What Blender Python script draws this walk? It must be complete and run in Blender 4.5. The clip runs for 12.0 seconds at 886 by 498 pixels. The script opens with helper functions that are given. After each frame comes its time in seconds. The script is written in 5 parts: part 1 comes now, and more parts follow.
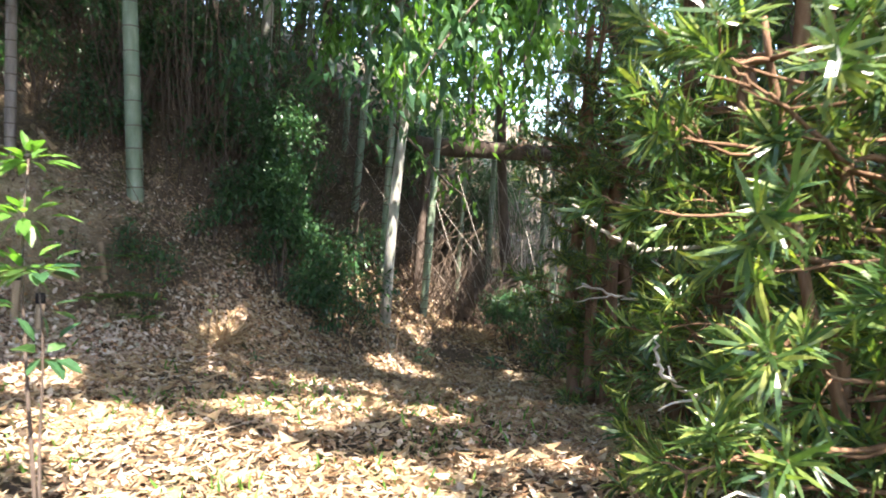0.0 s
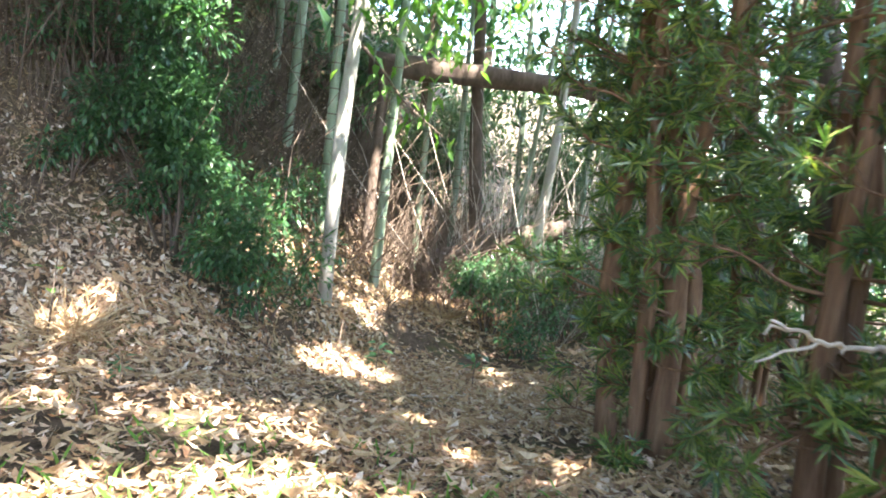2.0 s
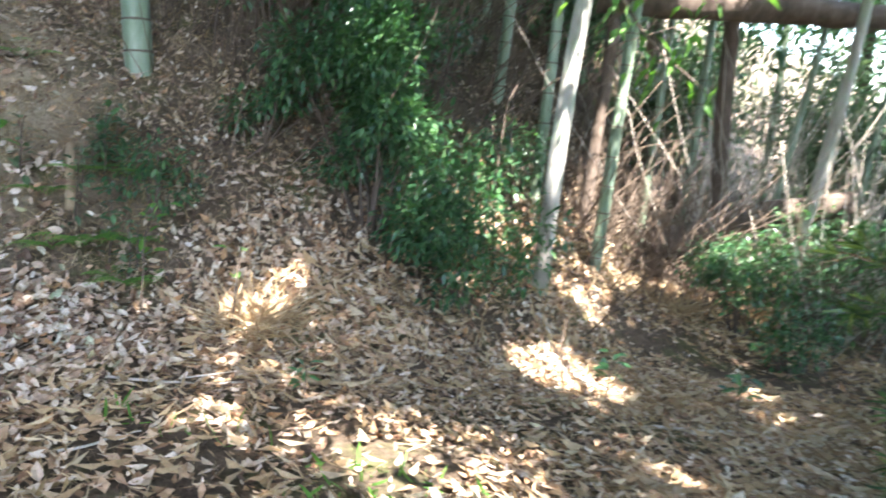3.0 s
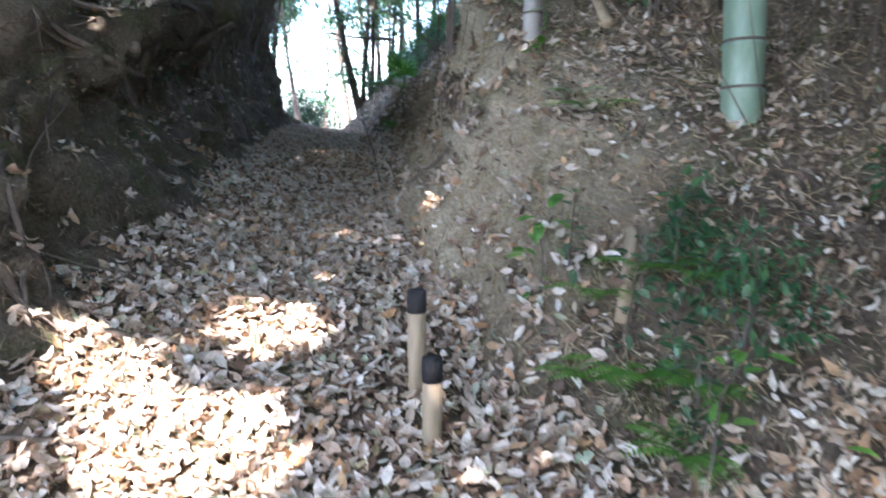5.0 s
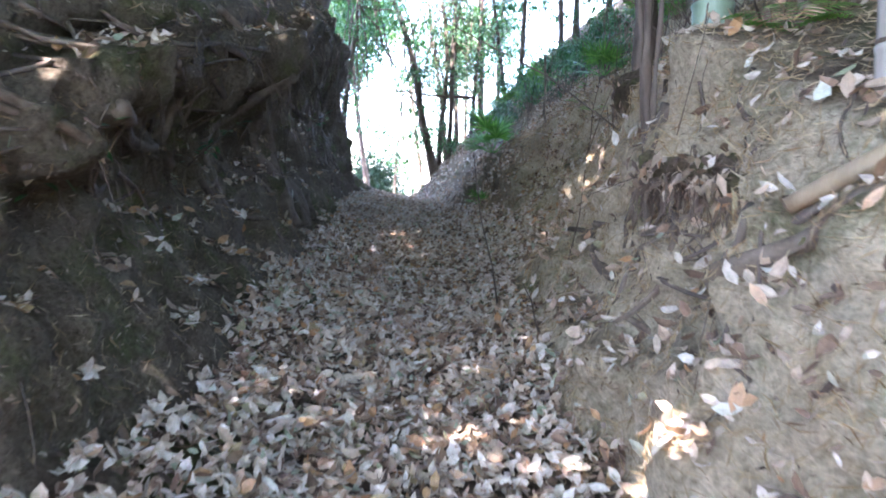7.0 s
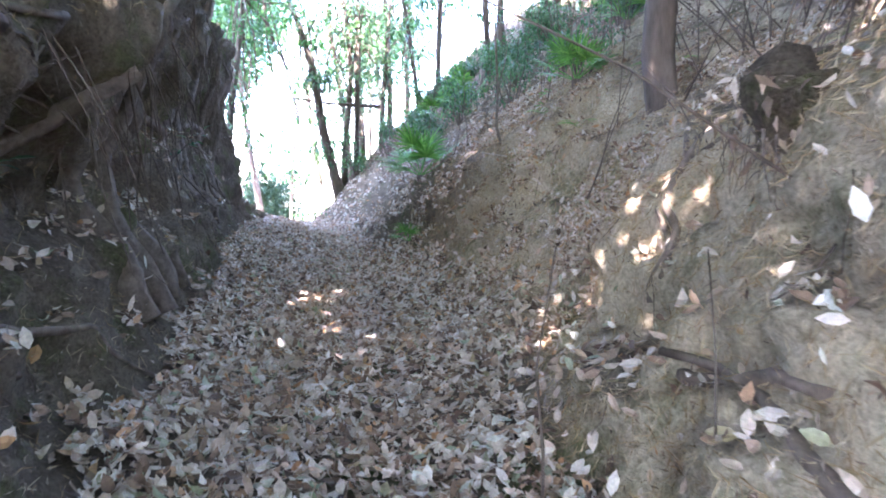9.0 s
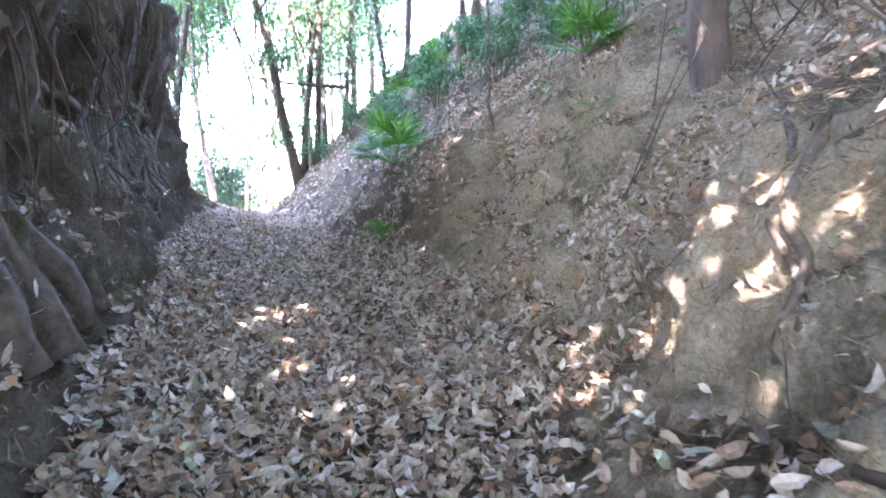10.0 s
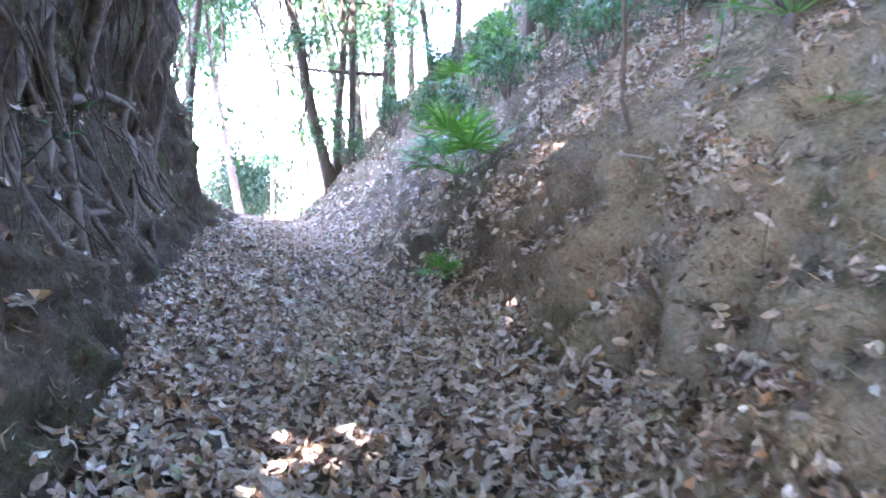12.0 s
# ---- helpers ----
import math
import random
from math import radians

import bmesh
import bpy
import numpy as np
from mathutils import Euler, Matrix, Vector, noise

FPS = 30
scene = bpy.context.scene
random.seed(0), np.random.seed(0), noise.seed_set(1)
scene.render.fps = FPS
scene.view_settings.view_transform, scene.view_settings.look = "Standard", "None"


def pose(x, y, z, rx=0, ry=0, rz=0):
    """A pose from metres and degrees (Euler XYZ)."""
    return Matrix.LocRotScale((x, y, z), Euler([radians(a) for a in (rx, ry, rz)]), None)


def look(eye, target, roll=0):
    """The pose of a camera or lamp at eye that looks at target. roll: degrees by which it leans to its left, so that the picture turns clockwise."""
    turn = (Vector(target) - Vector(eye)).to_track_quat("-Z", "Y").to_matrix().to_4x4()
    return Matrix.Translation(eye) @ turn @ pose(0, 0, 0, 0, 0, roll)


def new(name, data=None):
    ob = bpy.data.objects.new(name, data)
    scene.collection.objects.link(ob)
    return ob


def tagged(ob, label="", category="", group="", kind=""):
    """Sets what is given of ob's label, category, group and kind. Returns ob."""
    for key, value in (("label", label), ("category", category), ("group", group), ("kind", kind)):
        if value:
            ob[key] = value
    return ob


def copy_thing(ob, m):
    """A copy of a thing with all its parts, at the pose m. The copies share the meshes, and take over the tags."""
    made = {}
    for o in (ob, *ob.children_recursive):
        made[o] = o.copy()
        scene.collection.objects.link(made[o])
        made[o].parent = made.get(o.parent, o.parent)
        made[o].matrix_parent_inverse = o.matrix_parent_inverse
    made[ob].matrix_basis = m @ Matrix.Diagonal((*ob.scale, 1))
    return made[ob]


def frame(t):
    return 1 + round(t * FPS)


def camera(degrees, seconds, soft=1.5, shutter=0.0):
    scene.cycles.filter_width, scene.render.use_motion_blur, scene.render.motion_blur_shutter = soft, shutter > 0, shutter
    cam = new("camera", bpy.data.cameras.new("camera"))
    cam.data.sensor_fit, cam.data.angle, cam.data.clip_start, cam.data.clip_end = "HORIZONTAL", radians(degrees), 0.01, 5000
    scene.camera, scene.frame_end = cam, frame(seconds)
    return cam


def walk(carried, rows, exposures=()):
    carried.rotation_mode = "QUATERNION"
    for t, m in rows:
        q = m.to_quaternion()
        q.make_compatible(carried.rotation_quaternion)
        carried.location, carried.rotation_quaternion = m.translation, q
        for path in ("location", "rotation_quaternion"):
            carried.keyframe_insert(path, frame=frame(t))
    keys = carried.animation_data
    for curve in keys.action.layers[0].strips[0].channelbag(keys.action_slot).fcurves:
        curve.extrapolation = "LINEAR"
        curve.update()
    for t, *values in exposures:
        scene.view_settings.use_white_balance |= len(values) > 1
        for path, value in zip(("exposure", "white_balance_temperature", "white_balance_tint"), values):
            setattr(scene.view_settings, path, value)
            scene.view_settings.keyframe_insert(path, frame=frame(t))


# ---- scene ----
cam = camera(66.2, 12.0, soft=1.8, shutter=0.3)
METRES, EYE, TILT, LEAN, TURN = 14.0, 1.5, -3.5, -2.0, 0.0
ROWS = [
    (0.0, 0.0, 0.0, 0.0, -0.0, 0.0, 0.0),
    (0.5, -0.0047, 0.0455, -0.0017, -3.87, -1.59, -0.95),
    (1.0, 0.0007, 0.0902, 0.0017, -10.22, -2.5, -0.78),
    (1.5, -0.0059, 0.1338, 0.0038, -5.84, -3.2, -0.88),
    (2.0, -0.0176, 0.1768, 0.0081, -5.08, -4.74, -2.14),
    (2.5, -0.0231, 0.2226, 0.0107, 2.33, -5.89, -2.11),
    (3.0, -0.0392, 0.2661, 0.0102, 11.29, -8.63, -1.95),
    (3.5, -0.0484, 0.3055, 0.0131, 23.96, -12.57, -0.07),
    (5.5, -0.1515, 0.3924, 0.0298, 63.33, -4.48, -1.43),
    (6.0, -0.1912, 0.4047, 0.0369, 63.71, -2.85, -1.33),
    (6.5, -0.232, 0.4202, 0.0447, 65.79, -2.0, -1.11),
    (7.0, -0.2788, 0.4265, 0.053, 63.85, -2.24, -1.58),
    (7.5, -0.3199, 0.4459, 0.0616, 60.74, 0.56, -1.02),
    (9.5, -0.4802, 0.4935, 0.0895, 53.09, -2.47, -0.2),
    (10.0, -0.5146, 0.5123, 0.0937, 51.62, -2.65, -0.12),
    (10.5, -0.5433, 0.5263, 0.0996, 55.34, -3.66, 1.22),
    (11.0, -0.5805, 0.5454, 0.1098, 53.48, -4.12, 1.67),
    (11.5, -0.616, 0.5656, 0.118, 52.18, -4.0, 1.23),
    (12.0, -0.6535, 0.5761, 0.1209, 53.9, -3.66, 0.0),
]
EXPOSURES = [(0.0, 3.2, 6600, 18), (0.5, 3.65, 6500, 18), (1.0, 4.05, 6500, 18), (1.5, 4.15, 6500, 17), (2.5, 4.35, 6400, 16), (3.5, 3.95, 6000, 15), (5.5, 4.4, 5750, 19), (7.5, 5.2, 5750, 24), (9.5, 5.95, 5850, 29), (12.0, 6.15, 5700, 33)]
walk(cam, [(t, pose(0, 0, EYE, TILT, LEAN, TURN) @ pose(METRES * x, METRES * y, METRES * z, 90 + pitch, roll, yaw)) for t, x, y, z, yaw, pitch, roll in ROWS], EXPOSURES)

# ---- camera exposure is set in the walk above; world and sun ----
SUN = Vector((0.28, -0.42, 0.865)).normalized()
world = bpy.data.worlds.new("sky")
scene.world = world
world.use_nodes = True
wn = world.node_tree
sky = wn.nodes.new("ShaderNodeTexSky")
sky.sky_type, sky.sun_disc = "NISHITA", False
sky.sun_elevation = math.asin(SUN.z)
sky.sun_rotation = math.atan2(SUN.x, SUN.y)
wn.links.new(sky.outputs[0], wn.nodes["Background"].inputs[0])
wn.nodes["Background"].inputs[1].default_value = 0.15
sun_data = bpy.data.lights.new("sun", "SUN")
sun_data.energy, sun_data.angle, sun_data.color = 3.4, radians(0.5), (1.0, 0.95, 0.86)
sun = new("sun", sun_data)
sun.matrix_world = look(SUN * 60, (0, 0, 0))

rng = np.random.default_rng(7)
TAU = 2 * math.pi


# ---- materials ----
def material(name, rough=0.8, spec=0.3):
    m = bpy.data.materials.new(name)
    m.use_nodes = True
    n = m.node_tree.nodes
    b = n["Principled BSDF"]
    b.inputs["Roughness"].default_value = rough
    b.inputs["Specular IOR Level"].default_value = spec
    return m, n, m.node_tree.links, b


def ramp(n, stops, interp="LINEAR"):
    r = n.new("ShaderNodeValToRGB")
    r.color_ramp.interpolation = interp
    e = r.color_ramp.elements
    while len(e) < len(stops):
        e.new(0.5)
    for el, (p, c) in zip(e, stops):
        el.position, el.color = p, (*c, 1)
    return r


def noise_node(n, l, scale, detail=4.0, rough=0.6, stretch=None):
    co = n.new("ShaderNodeTexCoord")
    t = n.new("ShaderNodeTexNoise")
    t.inputs["Scale"].default_value = scale
    t.inputs["Detail"].default_value = detail
    t.inputs["Roughness"].default_value = rough
    if stretch:
        mp = n.new("ShaderNodeMapping")
        mp.inputs["Scale"].default_value = stretch
        l.new(co.outputs["Object"], mp.inputs[0])
        l.new(mp.outputs[0], t.inputs["Vector"])
    else:
        l.new(co.outputs["Object"], t.inputs["Vector"])
    return t


def mix(n, l, fac, a, b, kind="MIX"):
    m = n.new("ShaderNodeMix")
    m.data_type, m.blend_type = "RGBA", kind
    for sock, v in ((m.inputs[0], fac), (m.inputs[6], a), (m.inputs[7], b)):
        if hasattr(v, "is_output"):
            l.new(v, sock)
        else:
            sock.default_value = v if isinstance(v, float) else (*v, 1)
    return m.outputs[2]


def bump(n, l, height, b, strength, distance=0.02):
    k = n.new("ShaderNodeBump")
    k.inputs["Strength"].default_value = strength
    k.inputs["Distance"].default_value = distance
    l.new(height, k.inputs["Height"])
    l.new(k.outputs[0], b.inputs["Normal"])


def soil_material():
    m, n, l, b = material("soil", 0.95, 0.15)
    big = noise_node(n, l, 0.8, 5)
    mid = noise_node(n, l, 5.0, 7, 0.7)
    fine = noise_node(n, l, 45.0, 6, 0.7)
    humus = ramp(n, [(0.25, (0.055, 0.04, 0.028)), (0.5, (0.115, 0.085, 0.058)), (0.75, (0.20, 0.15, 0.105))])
    l.new(mid.outputs[0], humus.inputs[0])
    clay = ramp(n, [(0.22, (0.25, 0.19, 0.125)), (0.40, (0.46, 0.37, 0.25)), (0.56, (0.58, 0.48, 0.335)), (0.8, (0.66, 0.58, 0.44))])
    l.new(mid.outputs[0], clay.inputs[0])
    # bare clay where the ground is steep, humus where it lies flat
    geo = n.new("ShaderNodeNewGeometry")
    sep = n.new("ShaderNodeSeparateXYZ")
    l.new(geo.outputs["Normal"], sep.inputs[0])
    steep = n.new("ShaderNodeMapRange")
    steep.inputs[1].default_value, steep.inputs[2].default_value = 0.95, 0.62
    l.new(sep.outputs[2], steep.inputs[0])
    # clay attribute: left bank, clearing slope and far slope stay browner than the right
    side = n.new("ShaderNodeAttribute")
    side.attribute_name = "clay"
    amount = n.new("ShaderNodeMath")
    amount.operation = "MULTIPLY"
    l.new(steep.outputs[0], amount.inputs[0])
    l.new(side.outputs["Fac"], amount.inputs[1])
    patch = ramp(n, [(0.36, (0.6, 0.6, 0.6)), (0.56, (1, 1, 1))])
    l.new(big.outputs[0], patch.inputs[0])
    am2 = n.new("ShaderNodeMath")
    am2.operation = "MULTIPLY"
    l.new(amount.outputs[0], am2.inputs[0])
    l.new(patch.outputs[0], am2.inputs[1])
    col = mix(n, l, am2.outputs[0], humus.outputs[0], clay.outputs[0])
    moss_n = noise_node(n, l, 1.7, 6, 0.7)
    moss_f = ramp(n, [(0.52, (0, 0, 0)), (0.64, (0.75, 0.75, 0.75))])
    l.new(moss_n.outputs[0], moss_f.inputs[0])
    col = mix(n, l, moss_f.outputs[0], col, (0.11, 0.12, 0.045))
    grain = ramp(n, [(0.32, (0.55, 0.53, 0.5)), (0.5, (0.97, 0.96, 0.95)), (0.68, (1.3, 1.28, 1.25))])
    l.new(fine.outputs[0], grain.inputs[0])
    col = mix(n, l, 1.0, col, grain.outputs[0], "MULTIPLY")
    l.new(col, b.inputs["Base Color"])
    add = n.new("ShaderNodeMath")
    l.new(mid.outputs[0], add.inputs[0])
    l.new(fine.outputs[0], add.inputs[1])
    bump(n, l, add.outputs[0], b, 1.0, 0.05)
    return m


def leaf_material(name, stops, rough=0.5, through_light=0.35, spec=0.4, tint=None, single=False):
    """A leaf whose colour varies from leaf to leaf, partly letting light through."""
    m, n, l, b = material(name, rough, spec)
    geo = n.new("ShaderNodeObjectInfo" if single else "ShaderNodeNewGeometry")
    r = ramp(n, stops)
    l.new(geo.outputs["Random" if single else "Random Per Island"], r.inputs[0])
    spots = noise_node(n, l, 38.0, 4, 0.65)
    sr = ramp(n, [(0.3, (0.7, 0.7, 0.7)), (0.7, (1.2, 1.2, 1.2))])
    l.new(spots.outputs[0], sr.inputs[0])
    col = mix(n, l, 1.0, r.outputs[0], sr.outputs[0], "MULTIPLY")
    l.new(col, b.inputs["Base Color"])
    if through_light:
        tr = n.new("ShaderNodeBsdfTranslucent")
        bright = mix(n, l, 1.0, col, tint or (1.3, 1.5, 0.6), "MULTIPLY")
        l.new(bright, tr.inputs[0])
        mx = n.new("ShaderNodeMixShader")
        mx.inputs[0].default_value = through_light
        l.new(b.outputs[0], mx.inputs[1])
        l.new(tr.outputs[0], mx.inputs[2])
        l.new(mx.outputs[0], n["Material Output"].inputs[0])
    return m


def bark_material(name, dark, light, scale=9.0, stretch=(1, 1, 0.25), lichen=None):
    m, n, l, b = material(name, 0.9, 0.2)
    a = noise_node(n, l, scale, 8, 0.7, stretch)
    r = ramp(n, [(0.3, dark), (0.7, light)])
    l.new(a.outputs[0], r.inputs[0])
    col = r.outputs[0]
    if lichen:
        p = noise_node(n, l, 3.5, 5, 0.7)
        f = ramp(n, [(0.5, (0, 0, 0)), (0.62, (0.8, 0.8, 0.8))])
        l.new(p.outputs[0], f.inputs[0])
        col = mix(n, l, f.outputs[0], col, lichen)
    l.new(col, b.inputs["Base Color"])
    bump(n, l, a.outputs[0], b, 0.9, 0.02)
    return m


SOIL = soil_material()
DRY = [(0.0, (0.09, 0.055, 0.035)), (0.18, (0.25, 0.155, 0.095)), (0.38, (0.42, 0.31, 0.22)), (0.55, (0.54, 0.44, 0.345)), (0.75, (0.64, 0.56, 0.47)), (0.9, (0.44, 0.23, 0.10)), (0.96, (0.28, 0.31, 0.19)), (1.0, (0.66, 0.60, 0.51))]
LITTER = leaf_material("dry_leaf", DRY, 0.62, 0.12, 0.35, (1.2, 1.0, 0.7))
LITTER_WARM = leaf_material("warm_dry_leaf", [(0.0, (0.12, 0.065, 0.038)), (0.22, (0.27, 0.16, 0.085)), (0.45, (0.39, 0.26, 0.155)), (0.65, (0.49, 0.375, 0.26)), (0.85, (0.58, 0.50, 0.39)), (0.95, (0.46, 0.24, 0.10)), (1.0, (0.68, 0.62, 0.52))], 0.6, 0.15, 0.35, (1.2, 1.0, 0.7))
MULCH = leaf_material("old_leaf", [(0.0, (0.06, 0.04, 0.028)), (0.3, (0.18, 0.12, 0.08)), (0.55, (0.32, 0.24, 0.17)), (0.8, (0.46, 0.37, 0.285)), (0.93, (0.34, 0.18, 0.085)), (1.0, (0.6, 0.54, 0.46))], 0.65, 0.12, 0.3, (1.2, 1.0, 0.7))
# paler greens, with the haze over distant foliage put into the leaf colour
HAZY = leaf_material("pale_hazy_leaf", [(0.0, (0.07, 0.12, 0.06)), (0.6, (0.11, 0.17, 0.09)), (1.0, (0.17, 0.23, 0.13))], 0.5, 0.35, 0.4, (1.1, 1.25, 0.8))
LITTER_ONE = leaf_material("dry_leaf_single", DRY, 0.62, 0.12, 0.35, (1.2, 1.0, 0.7), True)
STRAP = leaf_material("strap_leaf", [(0.0, (0.03, 0.07, 0.025)), (0.45, (0.065, 0.125, 0.035)), (0.75, (0.14, 0.21, 0.05)), (1.0, (0.28, 0.31, 0.075))], 0.30, 0.38, 0.6)
GREEN = leaf_material("green_leaf", [(0.0, (0.024, 0.07, 0.03)), (0.5, (0.045, 0.115, 0.045)), (1.0, (0.09, 0.175, 0.065))], 0.33, 0.35, 0.55, (1.15, 1.4, 0.75))
FRESH = leaf_material("fresh_leaf", [(0.0, (0.07, 0.17, 0.03)), (0.6, (0.11, 0.24, 0.045)), (1.0, (0.17, 0.30, 0.07))], 0.4, 0.45, 0.45)
PALM = leaf_material("palm_leaf", [(0.0, (0.06, 0.15, 0.03)), (0.6, (0.10, 0.23, 0.045)), (1.0, (0.16, 0.28, 0.07))], 0.4, 0.3, 0.45)
HEDGE = leaf_material("hedge_leaf", [(0.0, (0.03, 0.055, 0.028)), (0.6, (0.045, 0.08, 0.04)), (1.0, (0.07, 0.105, 0.055))], 0.6, 0.15, 0.2, (1.0, 1.2, 0.7))
STRAW = leaf_material("straw", [(0.0, (0.26, 0.17, 0.09)), (0.5, (0.40, 0.29, 0.16)), (1.0, (0.52, 0.42, 0.27))], 0.8, 0.15, 0.2, (1.2, 1.0, 0.7))
BARK = bark_material("bark", (0.05, 0.036, 0.027), (0.17, 0.13, 0.10))
BARK_PALE = bark_material("pale_bark", (0.20, 0.19, 0.16), (0.42, 0.40, 0.35), 7.0, (1, 1, 0.5), (0.30, 0.34, 0.25))
BARK_RED = bark_material("reddish_bark", (0.09, 0.05, 0.028), (0.27, 0.16, 0.09), 16.0, (1, 1, 0.12))
ROOT = bark_material("root_bark", (0.07, 0.052, 0.037), (0.22, 0.165, 0.12), 14.0, (1, 1, 1))
BONE = bark_material("weathered_wood", (0.36, 0.31, 0.25), (0.62, 0.56, 0.47), 16.0, (1, 1, 0.4))
THATCH = bark_material("dead_brush", (0.065, 0.047, 0.034), (0.18, 0.135, 0.098), 8.0)
CHAR = bark_material("charred_wood", (0.010, 0.009, 0.009), (0.045, 0.04, 0.038), 20.0)
CANE = bark_material("dry_bamboo", (0.22, 0.155, 0.10), (0.40, 0.30, 0.19), 10.0, (1, 1, 0.15))


def bamboo_material():
    m, n, l, b = material("bamboo_skin", 0.42, 0.4)
    a = noise_node(n, l, 6.0, 6, 0.65, (1, 1, 0.3))
    r = ramp(n, [(0.3, (0.10, 0.145, 0.085)), (0.55, (0.19, 0.245, 0.165)), (0.75, (0.34, 0.385, 0.30))])
    l.new(a.outputs[0], r.inputs[0])
    l.new(r.outputs[0], b.inputs["Base Color"])
    bump(n, l, a.outputs[0], b, 0.15, 0.01)
    return m


BAMBOO = bamboo_material()
OLD_CULM = bark_material("old_culm", (0.07, 0.05, 0.04), (0.44, 0.39, 0.34), 4.5, (1, 1, 0.18))


# ---- mesh helpers ----
def value_noise(p, seed=0):
    """Smooth lattice noise of points (N, 3), from -1 to 1."""
    i = np.floor(p).astype(np.int64)
    f = p - i
    f = f * f * (3 - 2 * f)
    out = np.zeros(len(p))
    for dx in (0, 1):
        for dy in (0, 1):
            for dz in (0, 1):
                h = (i[:, 0] + dx) * 374761393 + (i[:, 1] + dy) * 668265263 + (i[:, 2] + dz) * 1274126177 + seed * 974711
                h = (h ^ (h >> 13)) * 1274126177
                h = (h ^ (h >> 16)) & 0xFFFF
                w = (f[:, 0] if dx else 1 - f[:, 0]) * (f[:, 1] if dy else 1 - f[:, 1]) * (f[:, 2] if dz else 1 - f[:, 2])
                out += w * (h / 32767.5 - 1)
    return out


def fbm(p, octaves=4, seed=0, gain=0.5):
    total, amp = np.zeros(len(p)), 1.0
    for k in range(octaves):
        total += amp * value_noise(p * 2 ** k, seed + k)
        amp *= gain
    return total


def raw_mesh(name, verts, faces, mat, smooth=True):
    """A mesh from arrays of vertices (N, 3) and of triangles or quads (M, k)."""
    verts, faces = np.asarray(verts, np.float32), np.asarray(faces, np.int32)
    me = bpy.data.meshes.new(name)
    k = faces.shape[1]
    me.vertices.add(len(verts))
    me.vertices.foreach_set("co", verts.ravel())
    me.loops.add(faces.size)
    me.loops.foreach_set("vertex_index", faces.ravel())
    me.polygons.add(len(faces))
    me.polygons.foreach_set("loop_start", np.arange(0, faces.size, k, dtype=np.int32))
    me.polygons.foreach_set("use_smooth", np.full(len(faces), smooth))
    me.materials.append(mat)
    me.update(calc_edges=True)
    return me


def thing(name, label, category, at=(0, 0, 0), group="", kind=""):
    """An Empty at a thing's base, to carry its parts."""
    e = new(name)
    e.location = at
    e.empty_display_size = 0.1
    return tagged(e, label, category, group, kind)


def part(name, me, parent, label=""):
    ob = new(name, me)
    ob.parent = parent
    return tagged(ob, label)


class Shape:
    """Gathers tubes into one mesh of quads."""

    def __init__(self):
        self.v, self.f, self.n = [], [], 0

    def tube(self, path, radii, sides=8, wobble=0.0, flat=1.0, close=True):
        path = np.asarray(path, float)
        n = len(path)
        radii = np.broadcast_to(np.asarray(radii, float), (n,))
        tan = np.gradient(path, axis=0)
        tan /= np.linalg.norm(tan, axis=1)[:, None] + 1e-9
        ref = np.array([0.0, 0, 1]) if abs(tan[:, 2]).mean() < 0.8 else np.array([1.0, 0, 0])
        a = np.cross(tan, ref)
        a /= np.linalg.norm(a, axis=1)[:, None] + 1e-9
        b = np.cross(tan, a)
        ang = np.arange(sides) / sides * TAU
        ring = (a[:, None] * np.cos(ang)[None, :, None] + flat * b[:, None] * np.sin(ang)[None, :, None])
        rad = radii[:, None] * (1 + (wobble * value_noise((path[:, None] * 3 + ring * 1.3).reshape(-1, 3), 5).reshape(n, sides) if wobble else 0))
        v = path[:, None] + ring * rad[..., None]
        idx = self.n + np.arange(n * sides).reshape(n, sides)
        nxt = np.roll(idx, -1, axis=1)
        self.f.append(np.stack([idx[:-1], nxt[:-1], nxt[1:], idx[1:]], -1).reshape(-1, 4))
        self.v.append(v.reshape(-1, 3))
        self.n += n * sides
        if close:
            for ids, c in ((idx[0][::-1], path[0]), (idx[-1], path[-1])):
                self.v.append(c[None])
                k = self.n
                self.n += 1
                nx = np.roll(ids, -1)
                nx2 = np.roll(ids, -2)
                self.f.append(np.stack([ids, nx, nx2, np.full(sides, k)], -1)[::2])
        return self

    def mesh(self, name, mat):
        return raw_mesh(name, np.concatenate(self.v), np.concatenate(self.f), mat)


LEAF8 = (np.array([(0, 0, 0), (-0.42, 0.3, 0.10), (0, 0.3, 0), (0.42, 0.3, 0.10), (-0.40, 0.66, 0.06), (0, 0.66, -0.03), (0.40, 0.66, 0.06), (0, 1, 0.05)]),
         np.array([(0, 2, 1), (0, 3, 2), (1, 2, 5), (1, 5, 4), (2, 3, 6), (2, 6, 5), (4, 5, 7), (5, 6, 7)]))
LEAF6 = (np.array([(0, 0, 0), (-0.45, 0.35, 0.08), (0.45, 0.35, 0.08), (0, 0.45, 0.0), (0, 1, -0.12)]),
         np.array([(0, 3, 1), (0, 2, 3), (1, 3, 4), (3, 2, 4)]))
LEAF4 = (np.array([(0, 0, 0), (-0.45, 0.42, 0.1), (0.45, 0.42, 0.1), (0, 1, -0.1)]), np.array([(0, 3, 1), (0, 2, 3)]))
BLADE = (np.array([(-0.3, 0, 0), (0.3, 0, 0), (-0.5, 0.35, 0.05), (0.5, 0.35, 0.05), (-0.42, 0.7, 0.03), (0.42, 0.7, 0.03), (0, 1, -0.05)]),
         np.array([(0, 1, 3), (0, 3, 2), (2, 3, 5), (2, 5, 4), (4, 5, 6)]))


